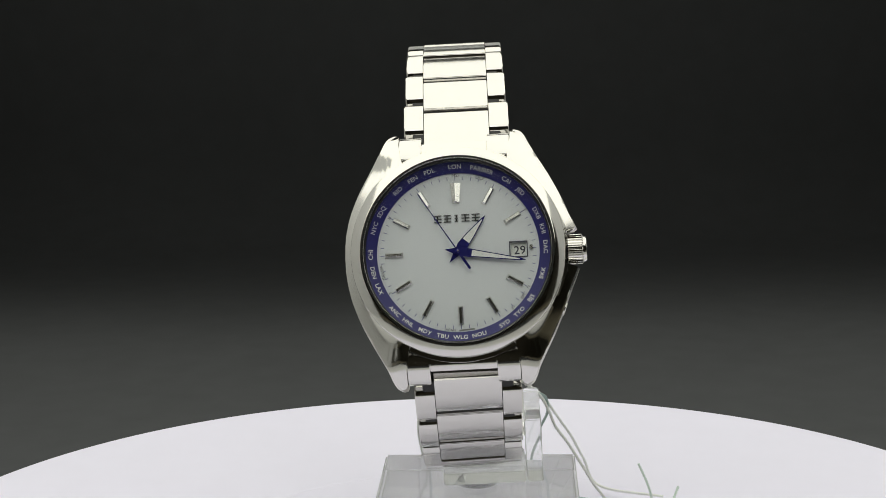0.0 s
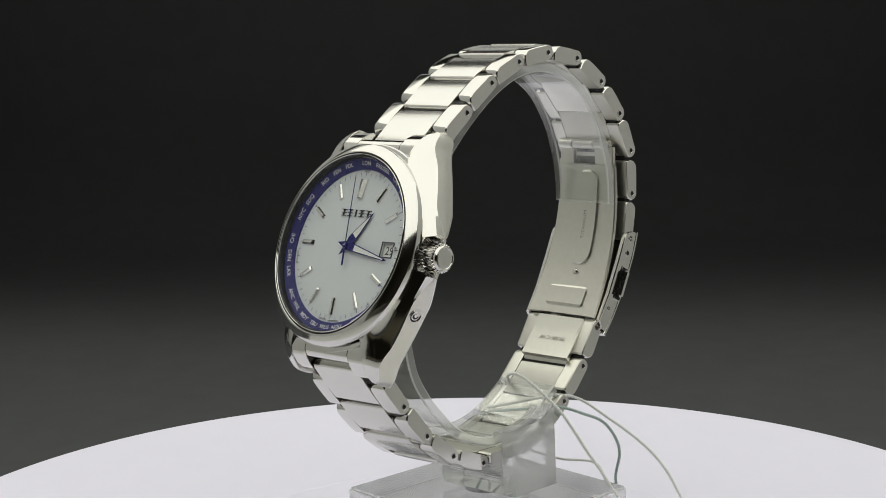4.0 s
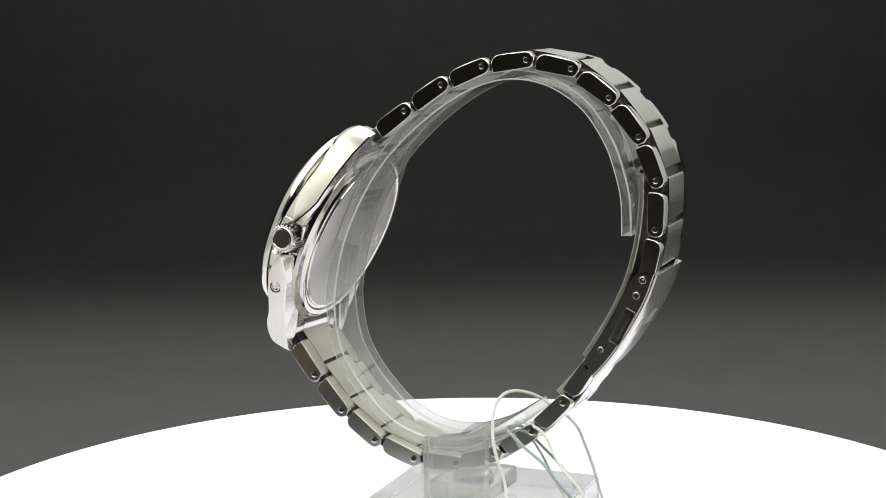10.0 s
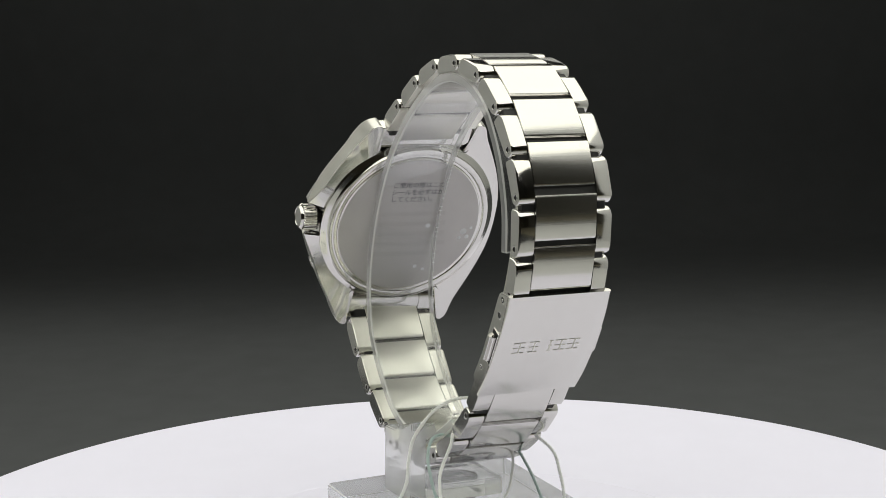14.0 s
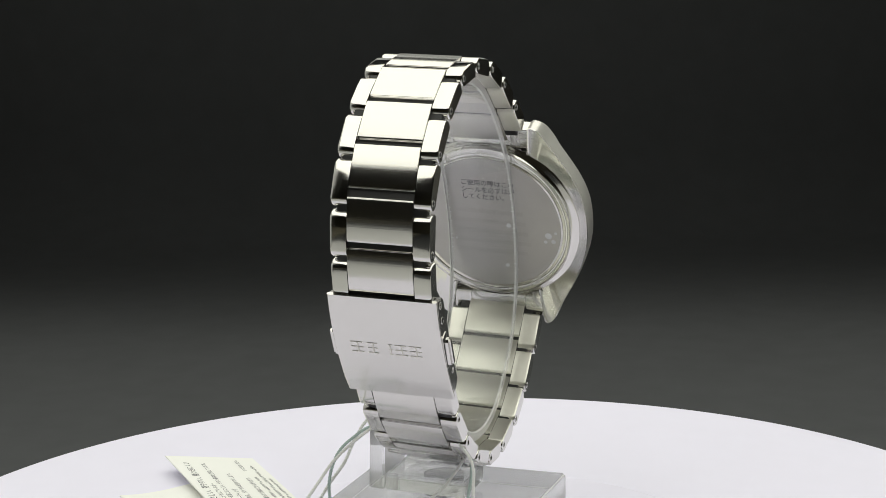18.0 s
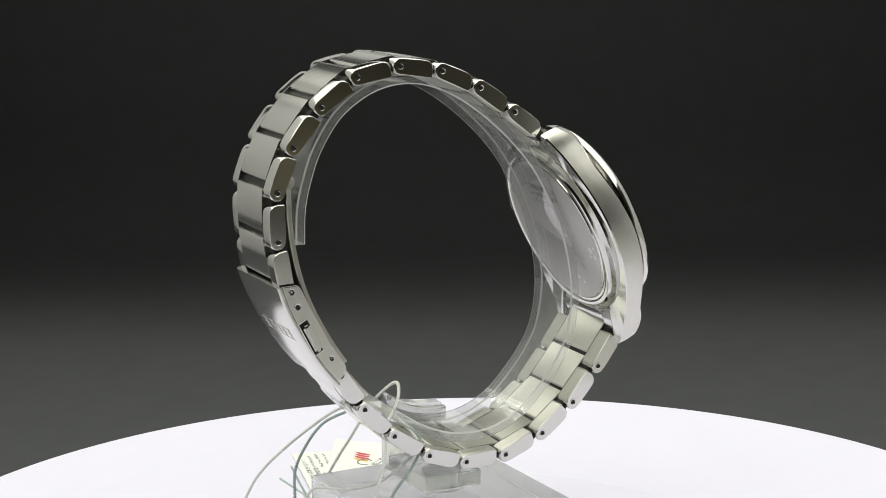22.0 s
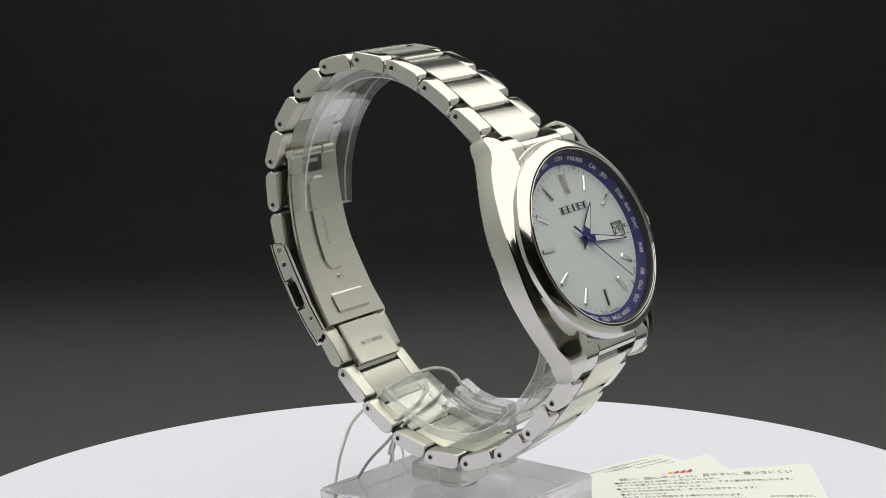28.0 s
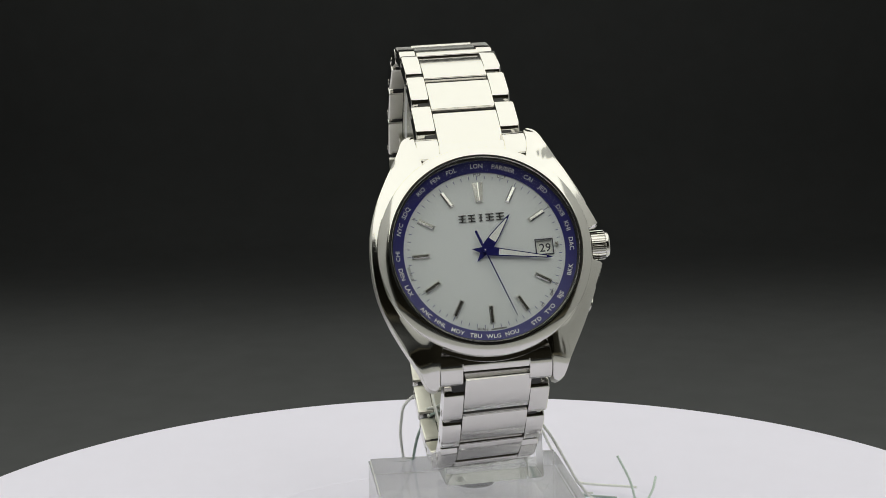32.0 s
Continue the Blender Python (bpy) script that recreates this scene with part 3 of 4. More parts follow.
def side_mesh(width):
    """One outer piece of a link: s along the band, q outward; its outer face holds the pin's hole."""
    out = []
    for s, q in ((1.85, -1.25), (2.2, -1.5)):
        out.append((s, q))
    for k in range(9):
        a = -math.pi / 2 + math.pi * k / 8
        out.append((8.85 + 1.42 * math.cos(a) * (1.0 if k < 5 else 1.0), 0.03 + 1.5 * math.sin(a)))
    out += [(7.0, 1.68), (5.0, 1.72), (3.3, 1.66), (2.75, 1.5), (2.25, 1.1), (1.95, 0.6), (1.85, 0.1)]
    bm = bmesh.new()
    lo = [bm.verts.new((0, s, q)) for s, q in out]
    n = len(out)
    c = Vector((sum(s for s, q in out) / n, 0.08))
    rim = []
    for x, inset in ((width - 0.36, 0.0), (width - 0.11, 0.08), (width, 0.22)):
        rim.append([bm.verts.new((x, s + (c.x - s) / max(1e-6, (Vector((s, q)) - c).length) * inset, q + (c.y - q) / max(1e-6, (Vector((s, q)) - c).length) * inset)) for s, q in out])
    bm.faces.new(lo)
    for a, b in zip([lo] + rim, rim):
        for i in range(n):
            j = (i + 1) % n
            bm.faces.new((a[i], a[j], b[j], b[i]))
    hole = [bm.verts.new((width, PITCH + 0.74 * math.cos(2 * math.pi * k / 14), 0.74 * math.sin(2 * math.pi * k / 14))) for k in range(14)]
    edges = [bm.edges.get((rim[-1][i], rim[-1][(i + 1) % n])) for i in range(n)]
    edges += [bm.edges.new((hole[k], hole[(k + 1) % 14])) for k in range(14)]
    bmesh.ops.triangle_fill(bm, use_beauty=True, edges=edges)
    deep = [bm.verts.new((width - 0.8, v.co.y, v.co.z)) for v in hole]
    for k in range(14):
        j = (k + 1) % 14
        bm.faces.new((hole[k], hole[j], deep[j], deep[k]))
    bm.faces.new(deep)
    return bm


def centre_mesh(half, s0, s1):
    prof = [(s0, -1.35), (s0 + 0.3, -1.5), (s1 - 0.3, -1.5), (s1, -1.2), (s1 + 0.05, 1.1), (s1 - 0.12, 1.52), (s1 - 0.5, 1.72), ((s0 + s1) / 2, 1.82), (s0 + 0.5, 1.72), (s0 + 0.12, 1.52), (s0 - 0.05, 1.1)]
    return prism(prof, -half, half, "x", 0.09, 2)


def satin_inside(me):
    """The inner face of a link is satin."""
    me.materials.append(SATIN)
    for p in me.polygons:
        if p.normal.z < -0.6:
            p.material_index = 1
    return me


CENTRE = satin_inside(finish("link", centre_mesh(6.02, -0.66, 7.36), BRUSH))
FIRST = satin_inside(finish("link", centre_mesh(6.02, -1.9, 7.36), BRUSH))
PIN = finish("pin", lathe([(0.46, -0.5), (0.46, 0.0), (0.52, 0.05), (0.70, 0.04), (0.72, -0.5), (0.46, -0.5)], 20), POLISH)
# Dark plug: the hole's shade is put into its colour.
HOLE = finish("pin_hole", lathe([(0, -0.15), (0.47, -0.15), (0.47, -0.5), (0, -0.5)], 14), GAP)
# Near-black filler block: paints the shade seen between links.
LINK_SHADE = finish("link_core", prism([(-0.6, -1.0), (9.0, -1.0), (9.0, 0.9), (-0.6, 0.9)], -8.2, 8.2, "x", 0.2, 1), GAP)
SIDES = {}


def link_pose(a, b):
    y, z = b[0] - a[0], b[1] - a[1]
    l = math.hypot(y, z)
    d = Vector((0, y / l, z / l))
    return d


def chain(points, widths, outward, pins, roll=0.0):
    for i in range(len(points) - 1):
        a, b = points[i], points[i + 1]
        d = link_pose(a, b)
        q = Vector((0, -d.z, d.y)) * outward
        xdir = d.cross(q)
        start = Vector((0, b[0], b[1])) - d * PITCH
        # link space: x across, y along s, z outward
        m = Matrix.Translation(start * MM) @ Matrix((xdir, d, q)).transposed().to_4x4() @ Matrix.Rotation(radians(roll), 4, "Y")
        w = widths[min(i, len(widths) - 1)]
        key = round(w - 6.14, 2)
        if key not in SIDES:
            SIDES[key] = satin_inside(finish("side_piece", side_mesh(key), POLISH))
        link = hang("link", CENTRE if i else FIRST, watch, m, "brushed centre link between polished side pieces" if i == 0 else "")
        hang("link_core", LINK_SHADE, link)
        for sx in (1, -1):
            mirror = Matrix.Diagonal((sx, 1, 1, 1)) @ mm(6.14, 0, 0)
            sp = hang("side_piece", SIDES[key], link, mirror)
            if i in pins:
                hang("pin", PIN, link, Matrix.Diagonal((sx, 1, 1, 1)) @ mm(w, PITCH, 0) @ Matrix.Rotation(math.pi / 2, 4, "Y"))
                hang("pin_hole", HOLE, link, Matrix.Diagonal((sx, 1, 1, 1)) @ mm(w, PITCH, 0) @ Matrix.Rotation(math.pi / 2, 4, "Y"))


chain(UPPER, [9.75, 9.45, 9.3, 9.2, 9.15], 1, range(9))
chain(LOWER, [9.7, 9.55, 9.35, 9.25, 9.2], -1, range(8), -1.5)


# end links between the lugs
def end_link(sign):
    side = [(18.0, -1.95), (19.8, -2.0), (21.4, -3.1), (22.5, -4.4), (22.9, -5.2), (22.9, -6.2), (22.5, -8.2), (19.0, -8.0), (17.4, -7.0), (17.4, -2.4)]
    mid = [(18.0, -1.95), (19.7, -1.98), (20.5, -2.5), (20.95, -3.0), (21.0, -4.2), (21.0, -8.0), (19.0, -8.0), (17.4, -7.0), (17.4, -2.4)]
    bm = prism([(y * sign, z) for y, z in side], 6.0, 10.02, "x", 0.1, 2)
    prism([(y * sign, z) for y, z in side], -10.02, -6.0, "x", 0.1, 2, bm)
    prism([(y * sign, z) for y, z in mid], -5.97, 5.97, "x", 0.1, 2, bm)
    link = part("end_link", bm, POLISH, watch, "polished end link between the lugs", HEAD)
    # curved collar that hugs the bezel
    bm = bmesh.new()
    rows = []
    for k in range(33):
        a = radians(-29.0 + 58.0 * k / 32)
        rows.append([bm.verts.new((r * math.sin(a), sign * r * math.cos(a), z)) for r, z in ((18.0, -1.66), (19.5, -1.68), (19.8, -1.82), (19.88, -2.6), (18.0, -2.6))])
    for p, q in zip(rows, rows[1:]):
        for k in range(5):
            bm.faces.new((p[k], p[(k + 1) % 5], q[(k + 1) % 5], q[k]))
    bm.faces.new(rows[0])
    bm.faces.new(rows[-1])
    part("collar", bm, POLISH, link, "", Matrix())


end_link(1)
end_link(-1)


# folding clasp
def clasp():
    cover = part("clasp", band([(41.75, 61.0), (40.35, 57.0), (38.45, 53.0), (36.0, 48.8), (33.15, 44.6), (30.3, 41.2)], 0.95, -10.15, 10.15, 0.42, 0.8, None, 3), COVER, watch, "polished folding clasp cover with side push buttons")
    wall = [(37.5, 60.2), (38.2, 61.2), (41.5, 61.1), (40.15, 57.0), (38.25, 53.0), (35.8, 48.8), (33.0, 44.7), (30.6, 41.9), (29.4, 42.8), (28.6, 44.5), (31.9, 49.4), (35.4, 55.9)]
    for sx in (1, -1):
        a, b = sorted((sx * 9.0, sx * 10.1))
        w = part("side_wall", prism(wall, a, b, "x", 0.2, 2), POLISH, cover)
        for y, z, r in ((39.5, 60.0, 0.62), (38.35, 57.1, 0.62), (31.75, 46.6, 0.5)):
            mt = mm(sx * 10.1, y, z) @ Matrix.Rotation(sx * math.pi / 2, 4, "Y")
            part("rivet", lathe([(r * 0.75, -0.3), (r * 0.75, 0.03), (r, 0.06), (r * 1.12, 0.02), (r * 1.12, -0.3), (r * 0.75, -0.3)], 20), POLISH, w, "", mt)
            # Dark disc painted as the shade inside the rivet.
            part("recess", lathe([(0, 0.012), (r * 0.74, 0.012), (r * 0.74, -0.2), (0, -0.2)], 16), GAP, w, "", mt)
            if r == 0.62 and y > 39 or r == 0.5:
                part("pin", lathe([(0, 0.16), (r * 0.25, 0.14), (r * 0.36, 0.05), (r * 0.36, 0), (0, 0)], 12), POLISH, w, "", mt)
        d = Vector((0, 37.1 - 34.45, 53.6 - 48.5)).normalized()
        q = Vector((0, -d.z, d.y))
        mb = Matrix.Translation(Vector((sx * 10.1, 35.8, 51.1)) * MM) @ Matrix((Vector((1, 0, 0)), d, q)).transposed().to_4x4()
        a, b = sorted((sx * -0.3, sx * 0.05))
        # Dark filler painted as the shade in the slot round the push button.
        part("slot", block(a, b, -3.4, 3.4, -0.95, 0.95, 0.02, 1), GAP, w, "", mb)
        bm = bmesh.new()
        a, b = sorted((sx * -0.3, sx * 0.13))
        for box in ((a, b, -3.6, 3.6, 0.9, 1.1), (a, b, -3.6, 3.6, -1.1, -0.9), (a, b, 3.4, 3.6, -0.9, 0.9), (a, b, -3.6, -3.4, -0.9, 0.9)):
            block(*box, 0.03, 1, bm)
        part("slot_rim", bm, POLISH, w, "", mb)
        a, b = sorted((sx * -0.2, sx * 1.25))
        part("push_button", block(a, b, -2.95, 2.95, -0.76, 0.76, 0.42, 4), POLISH, cover, "polished side push button", mb)
    # plain sunk bars in place of the maker's mark
    for i in range(5):
        x = -6.3 + i * 2.75
        w = (2.3, 1.9, 0.7, 2.2, 2.3)[4 - i]
        d = Vector((0, 36.0 - 38.45, 48.8 - 53.0)).normalized()
        q = Vector((1, 0, 0)).cross(d)
        q = q if q.y > 0 else -q
        m = Matrix.Translation((Vector((0, 37.45, 51.1)) + q * 0.49) * MM) @ Matrix((Vector((1, 0, 0)), d, q)).transposed().to_4x4()
        bm = bmesh.new()
        for y in (-1.2, -0.06, 1.08):
            block(x, x + w, y, y + 0.13, -0.05, 0.012, 0, 1, bm)
        block(x + w * 0.4, x + w * 0.4 + 0.2, -1.07, 1.07, -0.05, 0.012, 0, 1, bm)
        part("engraved_mark", bm, SATIN, cover, "faint engraved bar mark", m)
    # inner folding blade
    def tapered(bm):
        for v in bm.verts:
            v.co.x = 0.2 + (v.co.x - 0.2) * (1.0 - 0.2 * min(1.0, max(0.0, (v.co.z - 45.0) / 33.0)))
        return bm
    blade = part("clasp_blade", tapered(band([(38.33, 75.2), (38.35, 73), (37.75, 67), (36.3, 60.5), (33.9, 54.5), (31.0, 49.2), (28.3, 45.0)], 1.0, -8.7, 9.1, 0.2, 0.9)), SATIN, watch, "satin inner blade of the folding clasp")
    for x0, x1 in ((-6.9, -3.3), (2.4, 7.2)):
        part("hinge_arm", band([(38.3, 79.0), (38.33, 75.25)], 1.0, x0, x1, 0.12, 0.9), SATIN, blade)
    # Solid dark block: paints the shade of the opening between the hinge arms.
    part("hinge_rest", block(-3.2, 2.3, 38.75, 39.1, 75.3, 79.0), GAP, blade, "dark block painted as the shaded opening under the hinge")
    part("hinge_bar", block(-3.1, 2.2, 38.3, 38.8, 76.9, 77.7, 0.15, 2), SATIN, blade)
    turned = Matrix.Rotation(math.pi / 2, 4, "Y")
    for x0, x1, r in ((-6.9, -3.4, 1.08), (-3.2, 2.3, 1.0), (2.5, 6.0, 1.08)):
        part("hinge_knuckle", lathe([(0, x0), (r - 0.12, x0), (r, x0 + 0.12), (r, x1 - 0.12), (r - 0.12, x1), (0, x1)], 24), SATIN, blade, "", mm(0, 38.2, 79.4) @ turned)
    part("hinge_pin", lathe([(0, 6.0), (0.45, 6.0), (0.5, 6.2), (0.4, 6.35), (0, 6.4)], 16), POLISH, blade, "", mm(0, 38.2, 79.4) @ turned)
    # long oval and square raised pads, a rivet and the metal's name, on the inner side
    run = smooth_path([(0, 38.3, 78.6), (0, 38.35, 73), (0, 37.75, 67), (0, 36.3, 60.5), (0, 33.9, 54.5), (0, 31.0, 49.2), (0, 28.3, 45.0)], 0.2)

    def on_blade(z):
        k = min(range(1, len(run) - 1), key=lambda i: abs(run[i].z - z))
        d = (run[k + 1] - run[k - 1]).normalized()
        return run[k], Vector((0, d.z, -d.y))

    def emboss(z0, z1, xc, half, round_off, rise):
        bm = bmesh.new()
        rows = []
        for k in range(49):
            u = 0.5 - 0.5 * math.cos(math.pi * k / 48)
            z = z0 + (z1 - z0) * u
            e = min(abs(z - z0), abs(z - z1))
            w = half - (round_off - math.sqrt(max(0.0, round_off ** 2 - (round_off - e) ** 2)) if e < round_off else 0.0)
            p, q = on_blade(z)
            up = rise * min(1.0, e / 0.45)
            lip = min(0.12, w * 0.5)
            rows.append([bm.verts.new(Vector((xc + x, p.y, p.z)) + q * (0.49 + h)) for x, h in ((-w, 0), (-w + lip, up), (0, up * 1.02), (w - lip, up), (w, 0))])
        for a, b in zip(rows, rows[1:]):
            for k in range(4):
                bm.faces.new((a[k], a[k + 1], b[k + 1], b[k]))
        return bm
    part("raised_pad", emboss(54.4, 74.2, 0.6, 2.9, 2.85, 0.5), SATIN, blade, "", None, 15.0)
    part("raised_pad", emboss(46.3, 50.3, 0.35, 5.0, 1.0, 0.5), SATIN, blade, "", None, 15.0)
    part("rivet", lathe([(0, 0.75), (0.4, 0.7), (0.62, 0.45), (0.62, 0), (0, 0)], 16), POLISH, blade, "", Matrix.Translation(Vector((0.6, 32.95, 53.3)) * MM) @ Matrix((Vector((1, 0, 0)), Vector((0, 0.42, 0.9)), Vector((0, -0.9, 0.42)))).transposed().to_4x4())
    word = letters("TITANIUM", 1.2, 0.03, spacing=1.1)
    for v in word.verts:
        z = 62.6 + v.co.x
        p, q = on_blade(z)
        v.co = Vector((0.6 - v.co.y, p.y + (z - p.z) * -q.z / q.y, z)) + q * (0.98 + v.co.z)
    part("lettering", word, STAMP, blade, "stamped name of the metal")
    tail = part("clasp_tongue", band([(28.6, 44.2), (26.3, 41.2), (23.8, 38.3), (22.6, 37.0)], 1.3, -5.9, 6.5, 0.25, 0.9), SATIN, watch, "satin tongue plate stamped with a model code")
    d = Vector((0, 0.67, 0.742))
    tm = Matrix.Translation(Vector((0.5, 24.81, 40.605)) * MM) @ Matrix((Vector((-1, 0, 0)), -d, Vector((0, -0.742, 0.67)))).transposed().to_4x4()
    part("lettering", letters("M10X·C·W", 1.3, 0.008, spacing=1.1), STAMP, tail, "", tm)
    # two small arrows stamped on the next link
    d = Vector((0, 0.709, 0.705))
    am = Matrix.Translation((Vector((7.3, 21.4, 32.6)) + Vector((0, -0.705, 0.709)) * 1.5) * MM) @ Matrix((Vector((-1, 0, 0)), -d, Vector((0, -0.705, 0.709)))).transposed().to_4x4()
    part("lettering", letters("<<", 1.7, 0.012), STAMP, tail, "two stamped arrows", am)


clasp()


# ---- clear stand: base block, peg, bracket and C-shaped cuff ----
def stand():
    ob = empty("display_stand", WATCH, "clear acrylic watch stand with a square base on the turntable", "stand")
    TURNING.append(ob)
    inv = WATCH.inverted()
    base = inv @ mm(2.4, 4.3, 0) @ Matrix.Rotation(radians(9.0), 4, "Z")
    part("base", block(-20.1, 20.1, -19.5, 19.5, 0.05, 13.8, 0.45, 3), ACRYLIC, ob, "thick clear square base block", base)
    part("peg", lathe([(0, 13.8), (4.0, 13.8), (4.0, 15.1), (0, 15.1)], 40), ACRYLIC, ob, "", inv @ mm(2.2, 3.8, 0))
    part("bracket_foot", block(-6.2, 10.2, -2.2, 10.2, 15.15, 18.6, 0.25, 2), ACRYLIC, ob, "clear lower plate of the bracket")
    part("bracket_wall", prism([(-2.2, 15.15), (10.2, 15.15), (10.2, 31.4), (6.5, 29.2), (2.5, 28.2), (-2.2, 28.0)], 10.45, 13.6, "x", 0.25, 2), ACRYLIC, ob, "clear upright of the bracket")
    part("bracket_top", band([(-2.0, 26.2), (2.5, 26.4), (6.5, 27.4), (10.0, 29.4)], 3.0, 8.4, 10.42, 0.2, 1.0), ACRYLIC, ob)
    def sawn(ob_part, ends=()):
        me = ob_part.data
        me.materials.append(ACRYLIC_EDGE)
        me.materials.append(SAWN)
        for p in me.polygons:
            if abs(p.normal.x) > 0.35:
                p.material_index = 1 if abs(p.normal.x) < 0.95 else 2
            if any(math.hypot(p.center.y / MM - y, p.center.z / MM - z) < 0.3 for y, z in ends):
                p.material_index = 2

    # Bevels take the whitened edge material, as painted bright edge lines.
    def lit_edges(ob_part):
        me = ob_part.data
        me.materials.append(ACRYLIC_EDGE)
        for p in me.polygons:
            if max(abs(c) for c in p.normal) < 0.97:
                p.material_index = 1
    for ob_part in list(ob.children):
        if ob_part.name.split(".")[0] in ("base", "bracket_foot"):
            lit_edges(ob_part)
        elif ob_part.name.split(".")[0] in ("bracket_wall", "bracket_top"):
            sawn(ob_part)
    line = [(35.85, 67.7), (35.6, 74.2), (34.3, 79.7), (32.3, 84.9), (28.3, 90.8), (23.4, 94.5), (18.6, 96.4), (13.5, 96.9), (8.4, 96.0), (2.9, 93.6), (-2.8, 89.8), (-8.4, 85.0), (-13.4, 79.5), (-17.5, 73.0), (-20.9, 65.6),
            (-22.9, 58.0), (-23.6, 50.8), (-22.4, 43.2), (-20.0, 38.4), (-16.6, 34.0), (-11.2, 28.9), (-4.4, 26.0), (3.1, 25.9), (10.0, 28.2), (16.7, 32.4)]
    sawn(part("cuff", band(line, 1.95, -6.2, 8.3, 0.28, 1.5), CUFF, ob, "clear C-shaped cuff that holds the bracelet open"), (line[0], line[-1]))

    # small saw nicks along the cuff's edges
    rng = random.Random(17)
    path = smooth_path([(0, y, z) for y, z in line], 1.0)
    for x0, x1 in ((-6.25, -5.7), (7.8, 8.35)):
        bm = bmesh.new()
        for k in range(len(path) - 1):
            p = path[k]
            if p.y < -13.5 and rng.random() < 0.8:
                d = (path[k + 1] - p).normalized()
                m = Matrix.Translation(p) @ Matrix((Vector((1, 0, 0)), d, Vector((1, 0, 0)).cross(d))).transposed().to_4x4()
                length = rng.uniform(0.15, 0.6)
                side = 0.86 if x0 < 0 else -0.86
                join(block(x0, x0 + length if x0 < 0 else x1, -0.05, 0.05, side - 0.05, side + 0.05), bm, m)
        part("saw_nicks", bm, PRINT, ob, "fine white saw nicks on the cuff's edge")


stand()


# ---- hang tags and their cords ----
def tag(corner, angle, length, width, lifts, curl=0.0, skew=0.0):
    """A card; corner is its outer upper corner, text runs along its length towards that corner; lifts: outer upper, outer lower, inner upper, inner lower."""
    m = mm(*corner, 0) @ Matrix.Rotation(radians(angle), 4, "Z")
    bm = bmesh.new()
    nx, ny = 16, 8

    def height(x, y):
        u, v = max(0.0, min(1.0, -x / length)), max(0.0, min(1.0, -y / width))
        top = lifts[0] + (lifts[2] - lifts[0]) * u
        low = lifts[1] + (lifts[3] - lifts[1]) * u
        return top + (low - top) * v + 0.25 * math.sin(math.pi * u) + curl * max(0.0, 1 - u * 3 - v * 1.5) ** 2 + 0.31
    up, dn = [], []
    for i in range(nx + 1):
        x = -length * i / nx
        ys = [-width * k / ny - skew * (i / nx) * (1 - k / ny) for k in range(ny + 1)]
        up.append([bm.verts.new((x, y, height(x, y))) for y in ys])
        dn.append([bm.verts.new((x, y, height(x, y) - 0.3)) for y in ys])
    for i in range(nx):
        for k in range(ny):
            bm.faces.new((up[i][k], up[i + 1][k], up[i + 1][k + 1], up[i][k + 1]))
            bm.faces.new((dn[i][k], dn[i][k + 1], dn[i + 1][k + 1], dn[i + 1][k]))
        for k in (0, ny):
            bm.faces.new((up[i][k], up[i + 1][k], dn[i + 1][k], dn[i][k]))
    for i in (0, nx):
        for k in range(ny):
            bm.faces.new((up[i][k], up[i][k + 1], dn[i][k + 1], dn[i][k]))
    ob = empty("hang_tag", m, "white printed paper hang tag lying on the turntable", "tag", "hang tags beside the stand")
    part("card", bm, PAPER, ob, "white printed card")
    TURNING.append(ob)
    return ob, height


def drape(bm, x, y, height):
    for v in bm.verts:
        v.co.x, v.co.y = v.co.x + x, v.co.y + y
        v.co.z = height(v.co.x, v.co.y) + max(0.0, v.co.z) + 0.012
    return bm


def small_print(ob, h, rows, x0, seed, mat, tall=0.42):
    """Rows of short bars: writing too small to read."""
    rng = random.Random(seed)
    for y, w in rows:
        bm = bmesh.new()
        x = x0
        while x < x0 + w:
            step = rng.uniform(0.25, 0.75)
            y0 = y + rng.uniform(-tall, 0.0)
            block(x, x + step, y0, y0 + tall, 0, 0.004, 0, 1, bm)
            if rng.random() < 0.7:
                block(x + step * 0.3, x + step * 0.3 + 0.16, y - tall, y + tall, 0, 0.005, 0, 1, bm)
            x += step + rng.choice((0.18, 0.22, 0.5))
        part("printed_line", drape(bm, 0, 0, h), mat, ob)


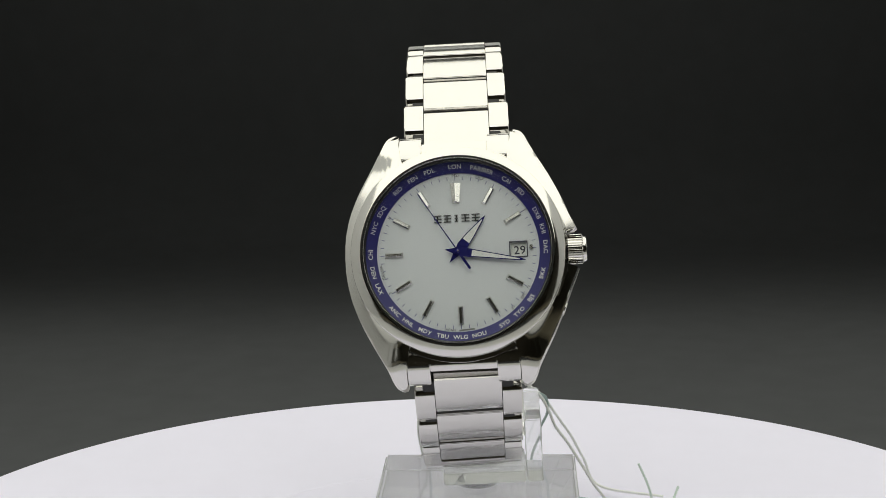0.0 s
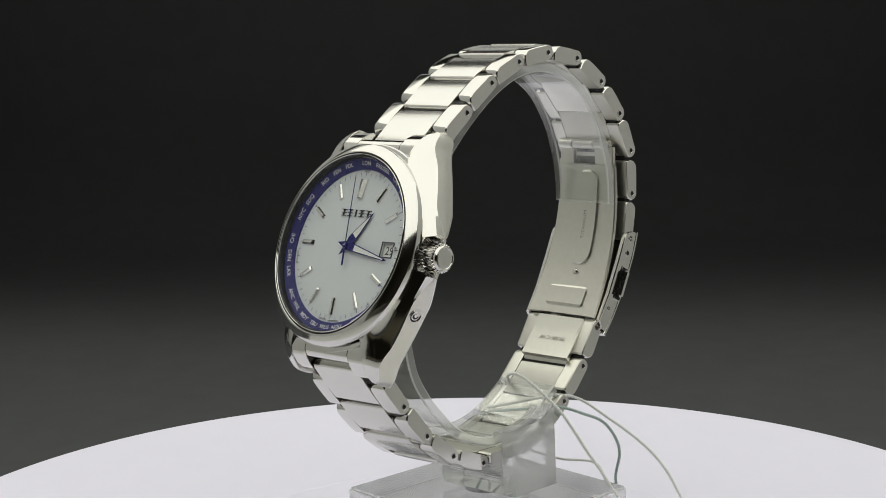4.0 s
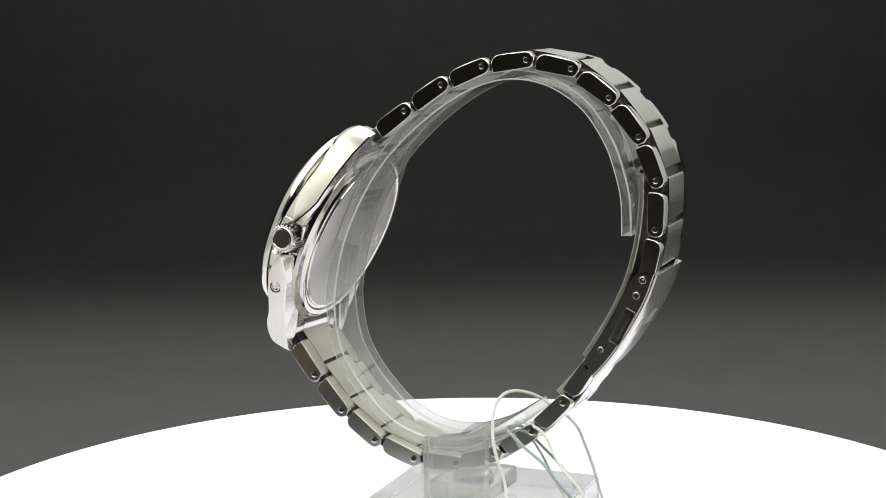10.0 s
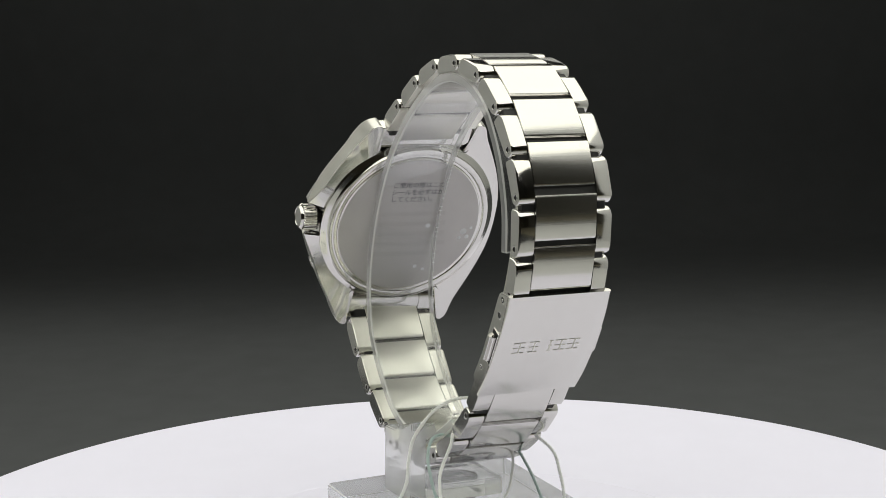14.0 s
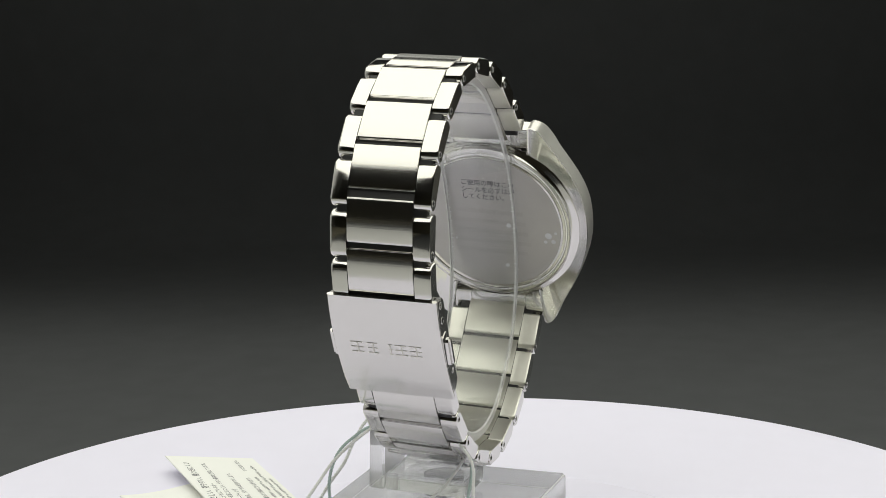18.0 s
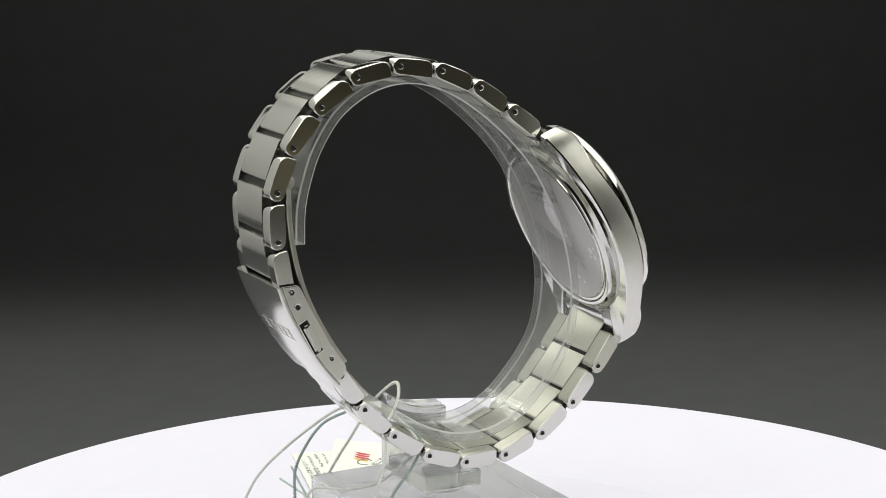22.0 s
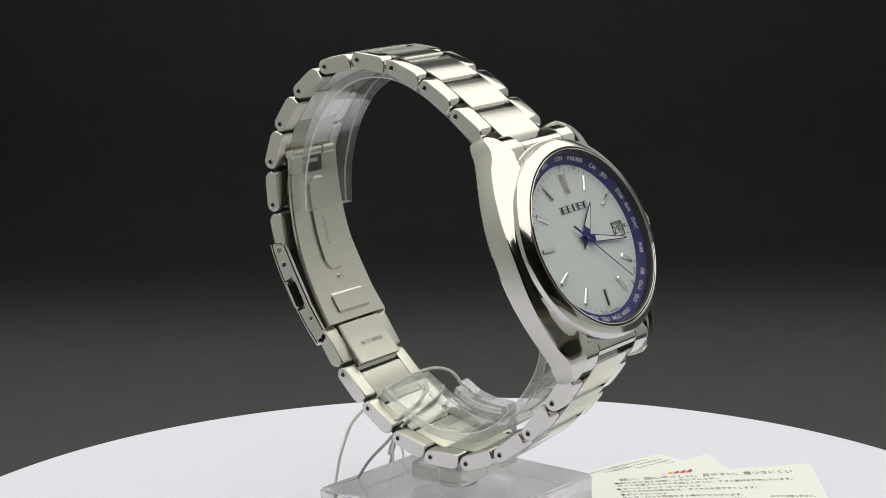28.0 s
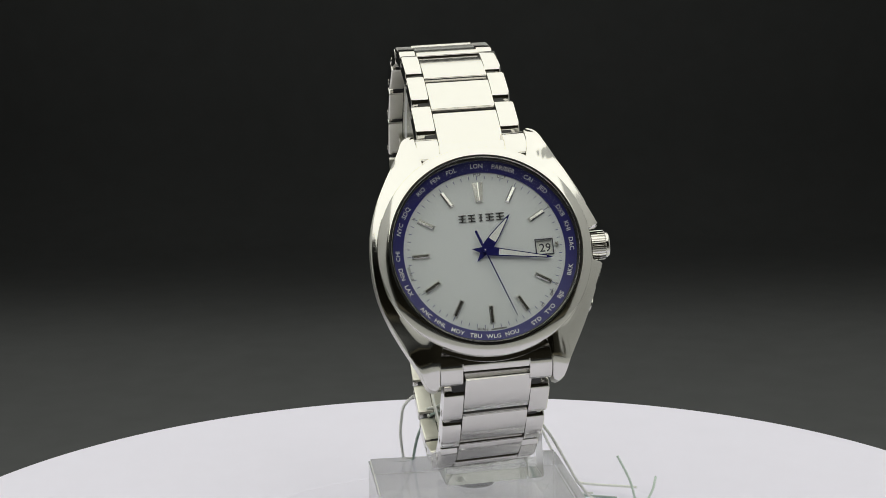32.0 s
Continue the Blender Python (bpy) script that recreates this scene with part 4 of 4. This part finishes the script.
def tags():
    ob, h = tag((89.2, -19.0), -40.0, 56.0, 21.0, (3.4, 0.1, 1.2, 1.2), skew=3.0)
    lines = [("軽い、肌にやさしい、見やすい、傷つきにくい", 1.86, -43.9, -3.7), ("◆耐メタルまたは耐ニッケルアレルギー", 1.32, -45.4, -5.8), ("  軽くて金属アレルギーを起こしにくい、チタン素材を使用しています。", 1.24, -45.4, -7.5),
             ("◆スーパークリア コーティング", 1.32, -45.4, -9.6), ("  ガラスの光の反射を抑え、ダイヤルを見やすくします。", 1.24, -45.4, -11.3), ("◆ダイヤシールド", 1.32, -45.0, -13.2),
             ("  ケース・バンド表面をすり傷などから守ります。", 1.24, -45.4, -14.9), ("のでご注意ください。", 1.05, -12.5, -16.0)]
    for text, s, x, y in lines:
        part("lettering", drape(letters(text, s, 0.0, "LEFT", 1.0, 0.018), x, y, h), INK, ob)
    small_print(ob, h, ((-16.8, 26), (-18.4, 36), (-19.8, 24)), -44.0, 3, GREY_INK)
    ob, h = tag((83.0, 5.6), -20.0, 48.0, 21.0, (0.42, 0.42, 0.45, 0.42), 1.4)
    for i, (c, x) in enumerate(((RED, -8.6), (RED, -10.3), (RED, -12.0), (YELLOW, -13.7))):
        bm = prism([(x - 2.2, -8.8), (x - 1.2, -7.0), (x, -6.0), (x + 1.2, -5.5), (x + 0.6, -6.6), (x - 0.3, -7.8), (x - 1.2, -9.2), (x - 2.0, -9.5)], 0, 0.008, "z")
        part("printed_stroke", drape(bm, 0, 0, h), c, ob)
    circ = bmesh.new()
    for k in range(24):
        a0 = math.pi * 2 * k / 24
        a1 = math.pi * 2 * (k + 1) / 24
        pts = [(-16.2 + 2.4 * math.cos(a) * r, -8.6 + 1.9 * math.sin(a) * r) for a, r in ((a0, 1), (a1, 1), (a1, 0.83), (a0, 0.83))]
        prism(pts, 0, 0.008, "z", 0, 1, circ)
    part("printed_loop", drape(circ, 0, 0, h), INK, ob)
    ob, h = tag((79.4, 17.4), -4.5, 44.0, 21.0, (0.03, 0.03, 0.06, 0.03))
    for text, s, x, y in (("ワールドタイム機能 25タイムゾーン", 1.25, -26.0, -1.9), ("●ソーラー電波修正機能", 1.25, -27.0, -3.7), ("●スーパークリア", 1.25, -27.0, -5.5)):
        part("lettering", drape(letters(text, s, 0.0, "LEFT", 1.0, 0.018), x, y, h), INK, ob)
    small_print(ob, h, ((-3.6, 10), (-5.4, 11), (-7.2, 10.5), (-9.0, 9)), -13.0, 9, GREY_INK)
    small_print(ob, h, ((-7.2, 12), (-9.0, 9)), -27.0, 11, GREY_INK)
    rng = random.Random(21)
    bm, x = bmesh.new(), -12.0
    while x < -2.0:
        w = rng.choice((0.14, 0.24, 0.36))
        block(x, x + w, -16.5, -12.0, 0, 0.004, 0, 1, bm)
        x += w + rng.choice((0.16, 0.26))
    part("printed_bars", drape(bm, 0, 0, h), INK, ob)


tags()


def cords():
    def strand(label, mat, pts, radius=0.42):
        ob = solid("tag_cord", cord(pts, radius * 0.8, 1.35), mat, WATCH, label, "cord", group="cords of the hang tags")
        TURNING.append(ob)
    strand("white twisted tag cord looped high through the bracelet", CORD_WHITE,
           [(-9, 33, 0.8), (-10.4, 29.3, 6), (-11.2, 26.6, 12), (-11.9, 24.3, 18.4), (-11.7, 22.8, 22.4), (-10.8, 21.2, 26.4), (-6.5, 18.8, 30.4), (-2.8, 14.6, 34.1), (3, 11.6, 35.6), (8.4, 10.65, 33.9), (13.5, 11.85, 29.5), (15.6, 13.5, 25.4), (16.9, 15.4, 21.4), (19.4, 16.7, 17.3), (22.4, 18.6, 11.5), (25.6, 20.6, 5.5), (30, 21.5, 0.9), (40, 16, 1.2)], 0.46)
    strand("mint grey twisted tag cord looped through the bracelet", CORD_MINT,
           [(-13, 32, 0.8), (-11.2, 27, 6), (-10.0, 22.2, 13), (-9.4, 18.5, 18.3), (-8.8, 14.6, 22.3), (-6.9, 11.4, 26.2), (-1, 11.0, 27.8), (5, 11.8, 28.8), (10.9, 14.6, 29.4), (14.0, 18.6, 27.6), (15.5, 22.5, 25.4), (15.7, 26, 21.4), (14.0, 29.2, 17), (11.8, 30.4, 11), (12.5, 32, 5), (20, 31.5, 0.9), (34, 22, 1.0)], 0.44)
    strand("white twisted tag cord falling behind the bracelet", CORD_WHITE,
           [(-7.4, 11.0, 26.4), (-5.8, 15, 22.2), (-2.7, 18.8, 18.1), (3, 23.2, 15.6), (8.5, 27.2, 14.9), (10.2, 28.6, 11.8), (11, 29.6, 6), (15, 31.5, 0.9), (30, 27, 0.9)], 0.40)
    strand("white twisted tag cord falling beside the crown side", CORD_WHITE,
           [(-7.5, 12.6, 27.2), (-2, 12.4, 28.6), (4, 13.6, 30.2), (8.2, 17.4, 30.9), (10.7, 21.3, 29.6), (14.7, 25.3, 25.45), (16.7, 29.9, 21.4), (18.7, 33.6, 17.3), (21.0, 35.6, 13.2), (23.6, 37, 7.5), (27, 37.5, 0.9), (40, 28, 0.9)], 0.44)
    for p, q in (((37, 16, 0.8), (34.4, 21.4, 10.6)), ((38, 15, 0.8), (42.6, 20.8, 5.3))):
        strand("frayed mint white cord end standing up from the turntable", CORD_PALE, [p, ((p[0] + q[0]) / 2 + 0.6, (p[1] + q[1]) / 2, (p[2] + q[2]) / 2), q], 0.40)


cords()


# ---- what moves: all on the turntable turns with it; the seconds hand steps once a second ----
def motions():
    for ob in TURNING:
        start = ob.matrix_basis.copy()
        walk(ob, [(0.5 * k, turn(0.5 * k) @ start) for k in range(65)])
    rows = []
    first, tick = -32.0 - 0.0, 0.55
    angle = first
    rows.append((0.0, HEAD @ Matrix.Rotation(radians(-angle), 4, "Z")))
    for k in range(32):
        t = tick + k
        rows.append((t, HEAD @ Matrix.Rotation(radians(-angle), 4, "Z")))
        angle += 6.0
        rows.append((t + 0.1, HEAD @ Matrix.Rotation(radians(-angle), 4, "Z")))
    rows.append((32.0, HEAD @ Matrix.Rotation(radians(-angle), 4, "Z")))
    walk(second_hand, [r for r in rows if r[0] <= 32.0])


motions()
